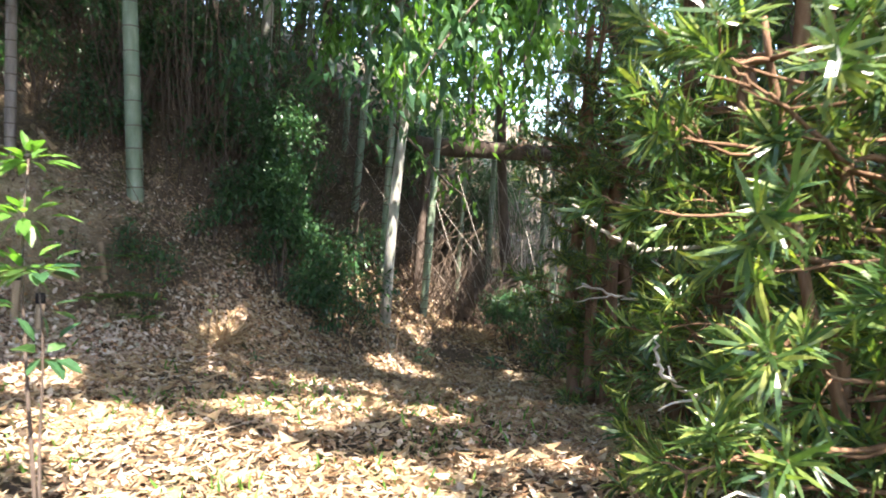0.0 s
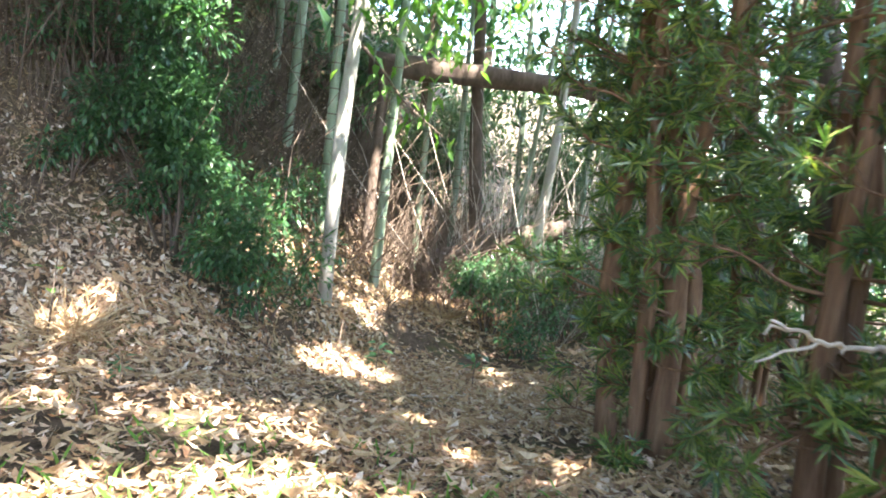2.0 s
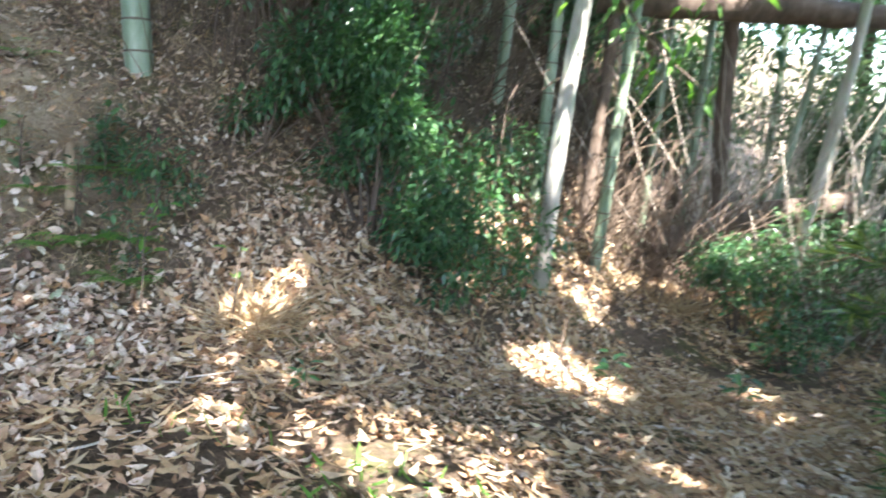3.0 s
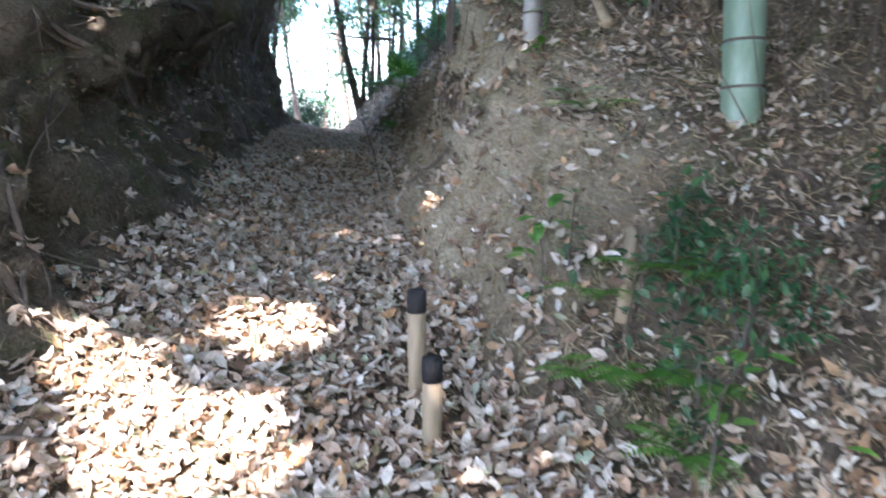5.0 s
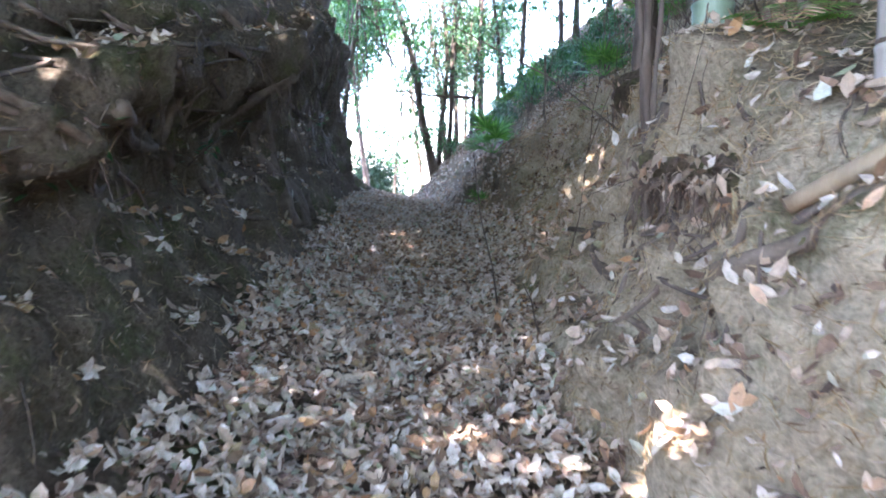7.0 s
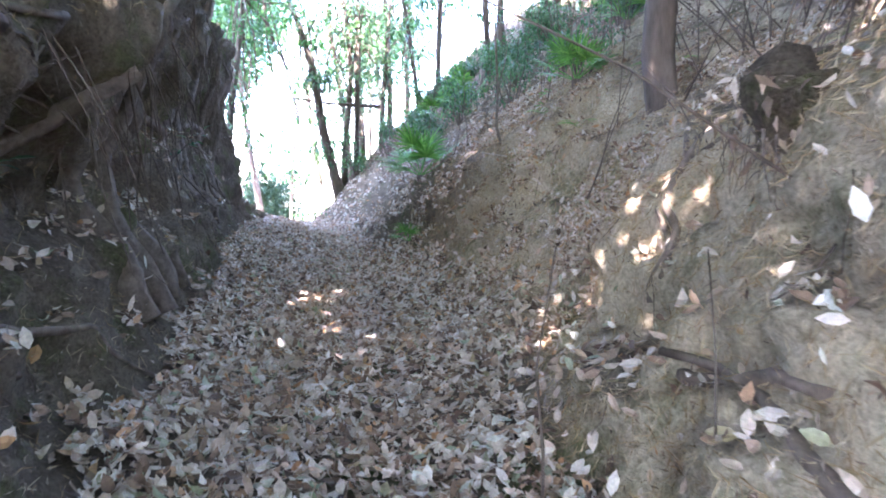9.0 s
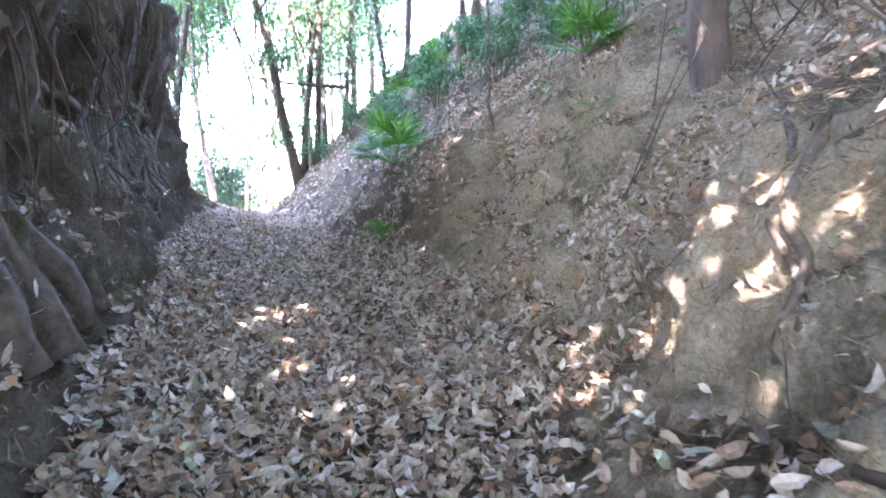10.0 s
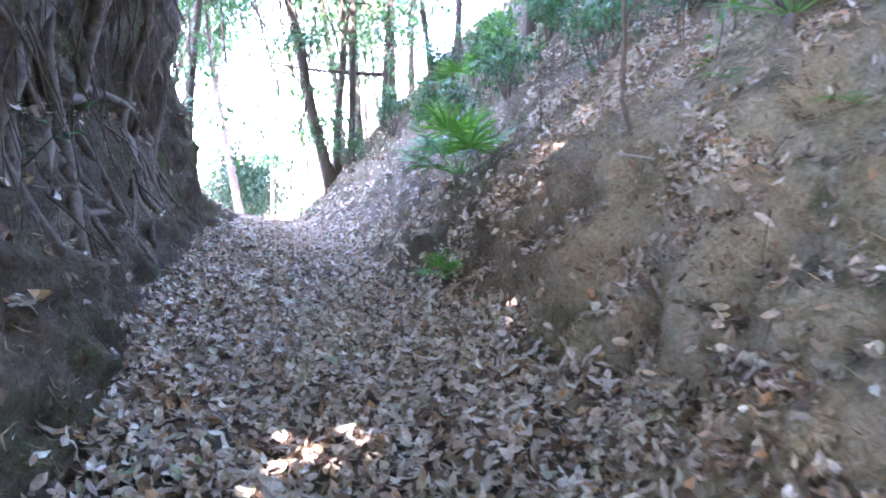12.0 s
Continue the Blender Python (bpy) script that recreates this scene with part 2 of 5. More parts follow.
def leaves(at, along, up, length, width, template=LEAF6, curl=0.0):
    """Leaves at points, each pointing along a way with its face turned up; arrays of vertices and faces."""
    tv, tf = template
    n = len(at)
    y = along / (np.linalg.norm(along, axis=1)[:, None] + 1e-9)
    x = np.cross(y, up)
    x /= np.linalg.norm(x, axis=1)[:, None] + 1e-9
    z = np.cross(x, y)
    length = np.broadcast_to(length, (n,))
    width = np.broadcast_to(width, (n,))
    bend = np.broadcast_to(curl, (n,))
    lz = tv[None, :, 2] * width[:, None] + bend[:, None] * length[:, None] * (tv[None, :, 1] - 0.5) ** 2
    v = at[:, None] + x[:, None] * (tv[None, :, 0] * width[:, None])[..., None] + y[:, None] * (tv[None, :, 1] * length[:, None])[..., None] + z[:, None] * lz[..., None]
    f = tf[None] + (np.arange(n) * len(tv))[:, None, None]
    return v.reshape(-1, 3), f.reshape(-1, 3)


def unit(n, g=rng):
    d = g.normal(size=(n, 3))
    return d / np.linalg.norm(d, axis=1)[:, None]


# ---- the ground: a sunken path (s along it, u to its right) that opens into a clearing ----
ORG = np.array([-5.5, 6.7])
DIR = np.array([-0.9135, 0.4067])
RGT = np.array([0.4067, 0.9135])


def to_world(s, u):
    return ORG[0] + s * DIR[0] + u * RGT[0], ORG[1] + s * DIR[1] + u * RGT[1]


def to_path(x, y):
    return (x - ORG[0]) * DIR[0] + (y - ORG[1]) * DIR[1], (x - ORG[0]) * RGT[0] + (y - ORG[1]) * RGT[1]


def curve(s, pairs):
    p = np.array(pairs, float)
    return sum(np.interp(s + o, p[:, 0], p[:, 1]) for o in (-0.5, -0.25, 0, 0.25, 0.5)) / 5


def soft(x, w):
    return 0.5 * (x + np.sqrt(x * x + w * w))


def step01(x):
    x = np.clip(x, 0, 1)
    return x * x * (3 - 2 * x)


def height(s, u):
    """The ground's height before its lumps."""
    floor_z = curve(s, [(-12, 0.1), (-7.7, 0), (-5, -0.12), (-3.5, -0.12), (-2.2, 0.02), (-1, 0.22), (0.2, 0.45), (2.9, 0.78), (7, 1.0), (10.5, 1.1), (15, 1.28), (16.5, 1.27), (19, 0.95), (22, 0.3), (30, -1.5), (60, -5), (400, -9)])
    open_ = 1 - step01((s + 3.5) / 2.5)
    z = floor_z - open_ * (0.19 * soft(u - 0.6, 0.6) - 0.11 * soft(u - 4.5, 2.0)) - open_ * 0.02 * soft(-u - 4, 2)
    # right bank: a steep face over the path, and the wooded slope above it
    foot = curve(s, [(-12, 14), (-6, 7.0), (-4.2, 4.2), (-3, 2.0), (-2, 1.25), (-1, 0.8), (0, 0.72), (0.7, 0.68), (1.4, 0.52), (3, 0.68), (5, 0.85), (7, 1.05), (8.3, 0.95), (10, 0.55), (13, 0.45), (15, 0.2), (16.3, -0.1), (18, -0.5), (22, -0.8), (30, -1)])
    face = curve(s, [(-4.5, 0.0), (-3, 0.12), (-2, 0.4), (-0.8, 1.0), (0.4, 1.35), (2, 1.5), (4, 1.25), (7.6, 1.45), (8.8, 1.15), (10, 1.1), (12.5, 1.0), (16, 0.85), (18, 0.8), (22, 0.4), (30, 0.2)])
    wide = curve(s, [(-3, 1.2), (-1, 0.9), (0.5, 0.7), (2, 0.75), (4, 1.15), (5.2, 1.45), (6.6, 1.0), (8, 0.85), (10, 1.05), (20, 1.2)])
    rise = curve(s, [(-8, 0.0), (-5, 0.10), (-3.5, 0.28), (-2, 0.40), (0, 0.62), (4, 0.78), (8, 0.85), (10, 0.95), (18, 1.15), (23, 0.7), (32, 0.3)])
    limit = curve(s, [(-4, 1.3), (-1, 2.2), (1, 3.4), (6, 6.0), (30, 6.0)])
    d = u - foot
    top = soft(d - wide * 0.8, 0.3)
    z = z + face * step01(d / wide) + rise * limit * np.tanh(top / limit)
    z = z + 0.12 * soft(u - 0.1, 0.25) * step01((s + 2) / 2) * (1 - step01(d / wide))
    # a narrow root-held spur on the right bank
    z = z + 0.34 * np.exp(-((s - 1.3) / 0.3) ** 2) * step01((d + 0.1) / 0.35) * (1 - step01((d - 0.35) / 0.9)) + 0.05 * np.exp(-((s - 1.5) / 0.3) ** 2 - ((u - 1.45) / 0.25) ** 2)
    # left bank: a root-bound wall, which ends in a knoll
    foot = curve(s, [(-12, -9), (-6, -7.0), (-4, -4.2), (-2.4, -1.9), (-1, -0.95), (1, -0.78), (4, -0.95), (7, -1.12), (10, -1.42), (13.2, -1.38), (14.5, -1.25), (16, -0.9), (18, -1.1), (22, -1.5), (32, -3)])
    face = curve(s, [(-10, 0.3), (-5, 0.7), (-2, 1.3), (0, 1.75), (2, 2.2), (4, 2.5), (6, 2.9), (8.5, 3.6), (13.0, 3.7), (14.2, 1.4), (15.2, 0.35), (20, 0.2), (26, 0.1)])
    rise = curve(s, [(-10, 0.15), (-3, 0.5), (3, 0.75), (6, 0.8), (10, 0.7), (13, 0.5), (15, 0.38), (20, 0.35), (26, 0.1)])
    d = foot - u
    wide = curve(s, [(-3, 1.0), (3.5, 1.0), (5.5, 0.65), (7, 0.45), (15, 0.42)])
    z = z + face * (0.75 * step01(d / wide) ** (0.4 + wide * 0.9) + 0.25 * step01(d / (wide + 0.48))) + rise * 5 * np.tanh(soft(d - wide - 0.28, 0.25) / 5)
    z = z + 0.22 * soft(-u - 0.15, 0.25) * step01((s + 2) / 2) * (1 - step01(d / 0.4))
    return z


def build_ground():
    grow = np.cumsum(0.12 * 1.16 ** np.arange(42))
    fine = np.concatenate([np.arange(-10, -3, 0.1), np.arange(-3, 9, 0.062), np.arange(9, 18.01, 0.1)])
    srow = np.concatenate([(-10 - grow)[::-1], fine, 18 + grow])
    uf = np.linspace(-7, 11, 2400)
    cols = 345
    S, U = [], []
    for s in srow:
        z = height(np.full_like(uf, s), uf)
        w = np.hypot(np.gradient(z), np.gradient(uf)) * (0.35 + 0.65 * np.exp(-((uf - 0.5) / 3.6) ** 2))
        c = np.concatenate([[0], np.cumsum(w[1:])])
        um = np.interp(np.linspace(0, c[-1], cols), c, uf)
        row = np.concatenate([(-7 - grow)[::-1], um, 11 + grow])
        U.append(row)
        S.append(np.full_like(row, s))
    S, U = np.array(S), np.array(U)
    Z = height(S.ravel(), U.ravel()).reshape(S.shape)
    X, Y = to_world(S, U)
    P = np.stack([X, Y, Z], -1)
    # the left wall's lip leans out over its hollowed face
    low_z = height(S[:, :1].ravel(), np.zeros(len(srow)))[:, None]
    rel = (Z - low_z) / np.maximum(curve(S, [(-2, 1.5), (0, 2.0), (3, 2.4), (6, 2.9), (8.5, 3.6), (13, 3.7), (15, 2)]), 0.3)
    lean = (U < 0) * step01((S - 0.2) / 1.8) * step01((14 - S) / 2) * (0.42 * np.exp(-((rel - 0.88) / 0.22) ** 2) - 0.24 * np.exp(-((rel - 0.45) / 0.2) ** 2))
    P[..., 0] += RGT[0] * lean
    P[..., 1] += RGT[1] * lean
    du, ds = np.gradient(P, axis=1), np.gradient(P, axis=0)
    N = np.cross(du, ds)
    N /= np.linalg.norm(N, axis=-1)[..., None] + 1e-9
    N *= np.sign(N[..., 2:3] + 1e-6)
    flat = P.reshape(-1, 3)
    steep = np.clip((0.9 - N[..., 2]) / 0.5, 0, 1).ravel()
    near = (np.abs(S.ravel() - 4) < 18) & (np.abs(U.ravel() - 1) < 11)
    stretched = flat * np.array([1.5, 1.5, 0.7])
    lump = 0.05 * fbm(flat * 1.1, 3, 11) + steep * (0.15 * fbm(stretched, 3, 21) + 0.10 * fbm(flat * 4.2, 3, 31) - 0.09 * (1 - 0.8 * ((S.ravel() > 7.5) & (U.ravel() < 0))) * np.abs(fbm(flat * np.array([2.6, 2.6, 1.6]), 3, 81)) + 0.05 * fbm(flat * 9, 3, 41, 0.6) - 0.06 * np.abs(value_noise(np.column_stack([S.ravel() * 3.2, U.ravel() * 0.4, flat[:, 2] * 0.9]), 91))) + (1 - steep) * 0.018 * fbm(flat * 5, 2, 51)
    lump = lump + steep * (U.ravel() > 0.3) * np.clip((S.ravel() - 4.6) / 1.2, 0, 1) * (0.13 * np.abs(fbm(flat * np.array([1.9, 1.9, 2.6]), 3, 111)) - 0.05)
    lump = np.where(near, lump, 0.5 * fbm(flat * 0.12, 3, 61) * np.clip((np.hypot(S.ravel(), U.ravel()) - 16) / 30, 0, 1))
    # washed-out hollows in the banks
    for hs, hu, hz, hr, depth in ((0.75, 1.0, 1.5, 0.17, 0.34), (0.5, 1.1, 1.15, 0.13, 0.24), (3.7, 2.25, 2.75, 0.38, 0.45), (1.6, 1.1, 1.7, 0.15, 0.2), (6.0, 2.2, 2.7, 0.25, 0.25), (1.5, -1.15, 2.1, 0.35, 0.4), (3.4, -1.3, 2.4, 0.3, 0.4), (0.4, -1.1, 1.9, 0.3, 0.3), (9.0, -1.9, 3.0, 0.35, 0.35), (6.2, -1.45, 2.3, 0.3, 0.3), (6.6, 2.15, 2.75, 0.16, 0.32), (6.4, 1.68, 2.0, 0.1, 0.2), (8.2, 1.4, 1.85, 0.13, 0.25), (7.1, 1.75, 2.3, 0.1, 0.2)):
        hx, hy = to_world(hs, hu)
        gap = ((flat - np.array([hx, hy, hz])) ** 2).sum(1)
        lump -= depth * np.exp(-gap / (hr * hr))
    flat = flat + N.reshape(-1, 3) * lump[:, None]
    R, C = S.shape
    i = np.arange(R * C).reshape(R, C)
    quads = np.stack([i[:-1, :-1], i[:-1, 1:], i[1:, 1:], i[1:, :-1]], -1).reshape(-1, 4)
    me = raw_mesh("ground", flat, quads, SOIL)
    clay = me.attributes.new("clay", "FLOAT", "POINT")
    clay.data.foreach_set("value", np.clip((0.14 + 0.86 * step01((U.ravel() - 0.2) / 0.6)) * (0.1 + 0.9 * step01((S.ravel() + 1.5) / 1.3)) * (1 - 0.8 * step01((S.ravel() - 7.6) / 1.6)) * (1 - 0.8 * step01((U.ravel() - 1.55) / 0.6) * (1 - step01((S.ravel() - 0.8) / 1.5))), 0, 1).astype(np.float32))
    return me, flat, quads, S, U


ground_me, GV, GQ, GS, GU = build_ground()
if np.cross(GV[GQ[5000, 1]] - GV[GQ[5000, 0]], GV[GQ[5000, 2]] - GV[GQ[5000, 0]])[2] < 0:
    ground_me.flip_normals()
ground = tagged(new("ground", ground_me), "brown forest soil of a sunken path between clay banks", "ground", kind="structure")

from mathutils.bvhtree import BVHTree
TREE = BVHTree.FromPolygons(GV.tolist(), GQ.tolist())


def soil_at(x, y, top=40.0):
    hit = TREE.ray_cast(Vector((x, y, top)), Vector((0, 0, -1)))
    return hit[0].z if hit[0] is not None else 0.0


def spot(s, u, sink=0.0):
    x, y = to_world(s, u)
    return np.array([x, y, soil_at(x, y) - sink])


# ---- fallen leaves ----
QA, QB, QC, QD = (GV[GQ[:, k]] for k in range(4))
QN = np.cross(QC - QA, QD - QB)
QAREA = np.linalg.norm(QN, axis=1) / 2
QN /= np.linalg.norm(QN, axis=1)[:, None] + 1e-9
QN *= np.sign(QN[:, 2:3] + 1e-6)
QS, QU = GS.ravel()[GQ].mean(1), GU.ravel()[GQ].mean(1)


def litter_field(count, density, seed, size=(0.06, 0.13), slim=(0.36, 0.55), lift=0.02, tilt=0.45, shape=LEAF8):
    """Dry leaves strewn on the ground by a density over its facets."""
    g = np.random.default_rng(seed)
    w = QAREA * density
    q = g.choice(len(w), count, p=w / w.sum())
    a, b = g.random((2, count, 1))
    at = (QA[q] * (1 - a) + QB[q] * a) * (1 - b) + (QD[q] * (1 - a) + QC[q] * a) * b
    up = QN[q] + tilt * g.normal(size=(count, 3)) * 0.6
    up /= np.linalg.norm(up, axis=1)[:, None]
    along = np.cross(up, unit(count, g))
    length = g.uniform(*size, count)
    at = at + QN[q] * (g.random((count, 1)) * lift + 0.004) - along / (np.linalg.norm(along, axis=1)[:, None] + 1e-9) * length[:, None] * 0.5
    return leaves(at, along, up, length, length * g.uniform(*slim, count), shape, g.normal(0.3, 0.55, count))


BARE = 1 - 0.9 * step01((QS + 0.1) / 0.8) * step01((5.0 - QS) / 0.8) * step01((QU - 0.62) / 0.3) * step01((2.7 - QU) / 0.5)
STEEP = np.clip((0.93 - QN[:, 2]) / 0.45, 0, 1)
PATCHY = np.clip(0.75 + 0.8 * fbm((QA + QC) / 2 * 0.9, 3, 71), 0.12, 1.6)


def band(v, a, b, e=0.6):
    return step01((v - a) / e + 0.5) * step01((b - v) / e + 0.5)


TUFT = np.where((QS > 4.8) & (QU > 0.8), np.clip(0.15 + 4.5 * (fbm((QA + QC) / 2 * 2.3, 3, 72) - 0.05), 0.05, 2.6), 1.0)
TRENCH = TUFT * band(QS, -2.2, 20) * band(QU, -6, 8) * (1 - np.where(QU < 0, 0.985, np.where(QS > 5.2, 0.55, 0.93)) * STEEP ** 0.6) * PATCHY * BARE * np.where(QU < -0.75, 0.02, 1.0)
FLOOR = band(QS, -2.5, 20) * band(QU, -1.5, 1.4, 0.8) * (1 - 0.95 * STEEP ** 0.5) * np.exp(-np.clip(QS - 6, 0, 30) / 9) * (0.3 + 0.7 * BARE) * np.where(QU < -0.7, 1 - 0.97 * np.clip(STEEP * 4 - 0.4, 0, 1), 1.0)
SLOPE = band(QS, -4.2, 18) * band(QU, 1.0, 8) * (1 - np.where(QS < 0.3, 0.5, 0.8) * STEEP) * PATCHY * BARE * np.where(QS < 0.3, 1.8, 1.0)
FIBRE = band(QS, -2.0, 9.5) * (0.4 + 0.6 * STEEP) * (band(QU, 0.6, 3.0) + 0.12 * band(QU, -2.2, -0.6))
LITTLE = band(QS, -2.5, 12) * band(QU, -2.6, 3.2) * (0.25 + 0.75 * STEEP) * np.where(QU < -0.6, 0.7, 1.0)
BANK = band(QS, 4.4, 10.5) * band(QU, 0.9, 3.0) * np.clip(TUFT - 0.1, 0.02, 3)
STREWN = band(QS, -10, -2.4) * band(QU, -4, 7) * PATCHY
CLEAR = band(QS, -9.5, -2.0) * band(QU, -6, 9) * PATCHY * np.exp(-np.clip(QU - 6, 0, 30) / 3) * (1 + 1.2 * band(QU, -3, 5))

for nm, lab, args in (
        ("leaf_litter", "dry brown and tan leaves covering the sunken path floor", (46000, FLOOR, 1, (0.04, 0.11), (0.36, 0.6), 0.045, 0.95, LEAF8)),
        ("leaf_litter", "scattered dry leaves lying on the clay banks and slopes", (30000, TRENCH, 2, (0.03, 0.08), (0.3, 0.5), 0.02, 0.7, LEAF8)),
        ("leaf_litter", "brown dry leaves lying on the wooded slope above the path", (44000, SLOPE, 4, (0.025, 0.075), (0.3, 0.5), 0.025, 0.7, LEAF8)),
        ("leaf_litter", "dry leaves caught in tufts on ledges of the bank", (9000, BANK, 8, (0.03, 0.085), (0.28, 0.48), 0.04, 1.1, LEAF8)),
        ("plant_debris", "broken leaf shreds and twig ends stuck to the clay banks", (40000, LITTLE, 5, (0.012, 0.045), (0.1, 0.3), 0.01, 0.7, LEAF6)),
        ("plant_debris", "dry straw shreds and fine roots matted on the clay bank", (46000, FIBRE, 6, (0.035, 0.12), (0.035, 0.075), 0.018, 0.6, LEAF6)),
        ("leaf_litter", "sunlit dry tan leaves covering the clearing floor", (62000, CLEAR, 3, (0.035, 0.11), (0.32, 0.6), 0.03, 0.6, LEAF6)),
        ("plant_debris", "fine bleached straw and broken twigs strewn over the clearing floor", (42000, STREWN, 7, (0.03, 0.16), (0.03, 0.1), 0.05, 0.6, LEAF4))):
    v, f = litter_field(*args)
    tagged(new(nm, raw_mesh(nm, v, f, {3: LITTER_WARM, 4: MULCH, 5: MULCH, 6: STRAW, 7: STRAW}.get(args[2], LITTER), False)), lab, "leaf litter", kind="stuff")


# ---- plants ----
def bent_path(a, b, n=9, sway=0.1, seed=0, sag=0.0):
    """A wavering line from a to b."""
    g = np.random.default_rng(seed)
    t = np.linspace(0, 1, n)[:, None]
    a, b = np.asarray(a, float), np.asarray(b, float)
    p = a + (b - a) * t
    size = np.linalg.norm(b - a)
    for k in (1, 2, 3):
        p = p + np.sin(t * math.pi * k + g.uniform(0, 6)) * g.normal(size=3) * sway * size * 0.35 / k * np.sin(t * math.pi * 0.5)
    p = p + np.array([0, 0, -1.0]) * sag * size * (4 * t * (1 - t))
    p[0] = a
    return p


def culm_mesh(name, lean, tall, radius, gap=0.30, mat=None, sides=14, bow=0.0):
    """A bamboo stem with a ridge and a groove at each node."""
    sh = Shape()
    pts, rad = [], []
    z, k = -0.3, 0
    d = np.array([lean[0], lean[1], 1.0])
    while z < tall:
        step = gap * (0.45 + 0.55 * min(1, 0.2 + k / 6))
        taper = max(0.18, 1 - 0.75 * (max(z, 0) / tall) ** 1.4)
        for o, r in ((0.0, 1.0), (0.010, 1.045), (0.022, 1.06), (0.030, 0.985), (0.06, 0.97), (step * 0.6, 0.985)):
            h = z + o
            pts.append(np.array([d[0] * h + bow * (h / tall) ** 2 * tall, d[1] * h, h]))
            rad.append(radius * taper * r)
        z += step
        k += 1
    return sh.tube(pts, rad, sides).mesh(name, mat or BAMBOO)


def spray(g, centre, radius, count, size, slim=0.4, droop=0.5, template=LEAF6, flat=0.6):
    """Leaves of a clump, most of them hanging outwards."""
    d = unit(count, g)
    at = centre + d * radius * (g.random((count, 1)) ** 0.5) * np.array([1, 1, flat])
    along = d + unit(count, g) * 0.8 + np.array([0, 0, -droop])
    up = unit(count, g) * 0.5 + np.array([0, 0, 1.0])
    ln = g.uniform(size * 0.65, size * 1.2, count)
    return leaves(at, along, up, ln, ln * slim, template)


def join(parts):
    vs, fs, n = [], [], 0
    for v, f in parts:
        vs.append(v)
        fs.append(f + n)
        n += len(v)
    return np.concatenate(vs), np.concatenate(fs)


def bamboo(x, y, tall, radius, lean=(0, 0), label="green bamboo culm rising from the leaf-strewn slope", plume=True, seed=0, mat=None, gap=0.3, group="bamboo culms", z=None):
    z = soil_at(x, y) if z is None else z
    e = thing("bamboo", label, "bamboo", (x, y, z), group)
    g = np.random.default_rng(seed + 100)
    culm = part("culm", culm_mesh("culm", lean, tall, radius, gap, mat), e)
    h, k = -0.3, 0
    while radius > 0.045 and h < 3.2:
        if h > 0:
            r = radius * max(0.18, 1 - 0.75 * (h / tall) ** 1.4)
            part("node_ring", Shape().tube([(lean[0] * q, lean[1] * q, q) for q in (h + 0.030, h + 0.036, h + 0.044)], (r * 0.99, r * 1.025, r * 0.985), 14).mesh("node_ring", BARK), culm)
        h += gap * (0.45 + 0.55 * min(1, 0.2 + k / 6))
        k += 1
    if plume:
        tips = []
        for k in range(16):
            h = tall * g.uniform(0.62, 1.0)
            c = np.array([lean[0] * h, lean[1] * h, h]) + unit(1, g)[0] * np.array([1.1, 1.1, 0.3]) * g.uniform(0.3, 1)
            tips.append(spray(g, c, 0.55, 60, 0.16, 0.16, 0.9, LEAF4))
        v, f = join(tips)
        part("foliage", raw_mesh("foliage", v, f, GREEN, False), e, "narrow green bamboo leaves")
    return e


def broad_tree(x, y, tall, radius, top, crown, clumps, leaf=0.11, seed=0, name="tree", label="broadleaf forest tree with dark bark and a leafy crown", mat=None, leafmat=None, low=0.55, per=70, slim=0.45, z=None, sink=0.15, clump=0.55, mid=0.86):
    """A trunk with limbs; crown: the reach of its leaf clumps (x, y, z)."""
    g = np.random.default_rng(seed + 500)
    z = soil_at(x, y) if z is None else z
    e = thing(name, label, "tree", (x, y, z), "forest trees")
    top = np.array([top[0] - x, top[1] - y, tall])
    trunk = bent_path((0, 0, -sink), top, 14, 0.08, seed)
    t = np.linspace(0, 1, 14)
    bole = part("trunk", Shape().tube(trunk, radius * (1 - 0.72 * t) * (1 + 0.5 * np.exp(-t * 22)), 12, 0.25).mesh("trunk", mat or BARK), e)
    tips = []
    for k in range(clumps):
        base = trunk[int(g.integers(int(14 * low), 14))]
        d = unit(1, g)[0] * np.array(crown) * g.uniform(0.35, 1.0)
        end = top * np.array([mid, mid, mid]) + d
        if k % 3 == 0:
            part("limb", Shape().tube(bent_path(base, end, 7, 0.15, seed * 31 + k), np.linspace(radius * 0.28, 0.01, 7), 5).mesh("limb", mat or BARK), bole)
        tips.append(spray(g, end, clump, per, leaf, slim, 0.5, LEAF4 if leaf < 0.14 else LEAF6))
    v, f = join(tips)
    part("crown", raw_mesh("crown", v, f, leafmat or GREEN, False), e)
    return e


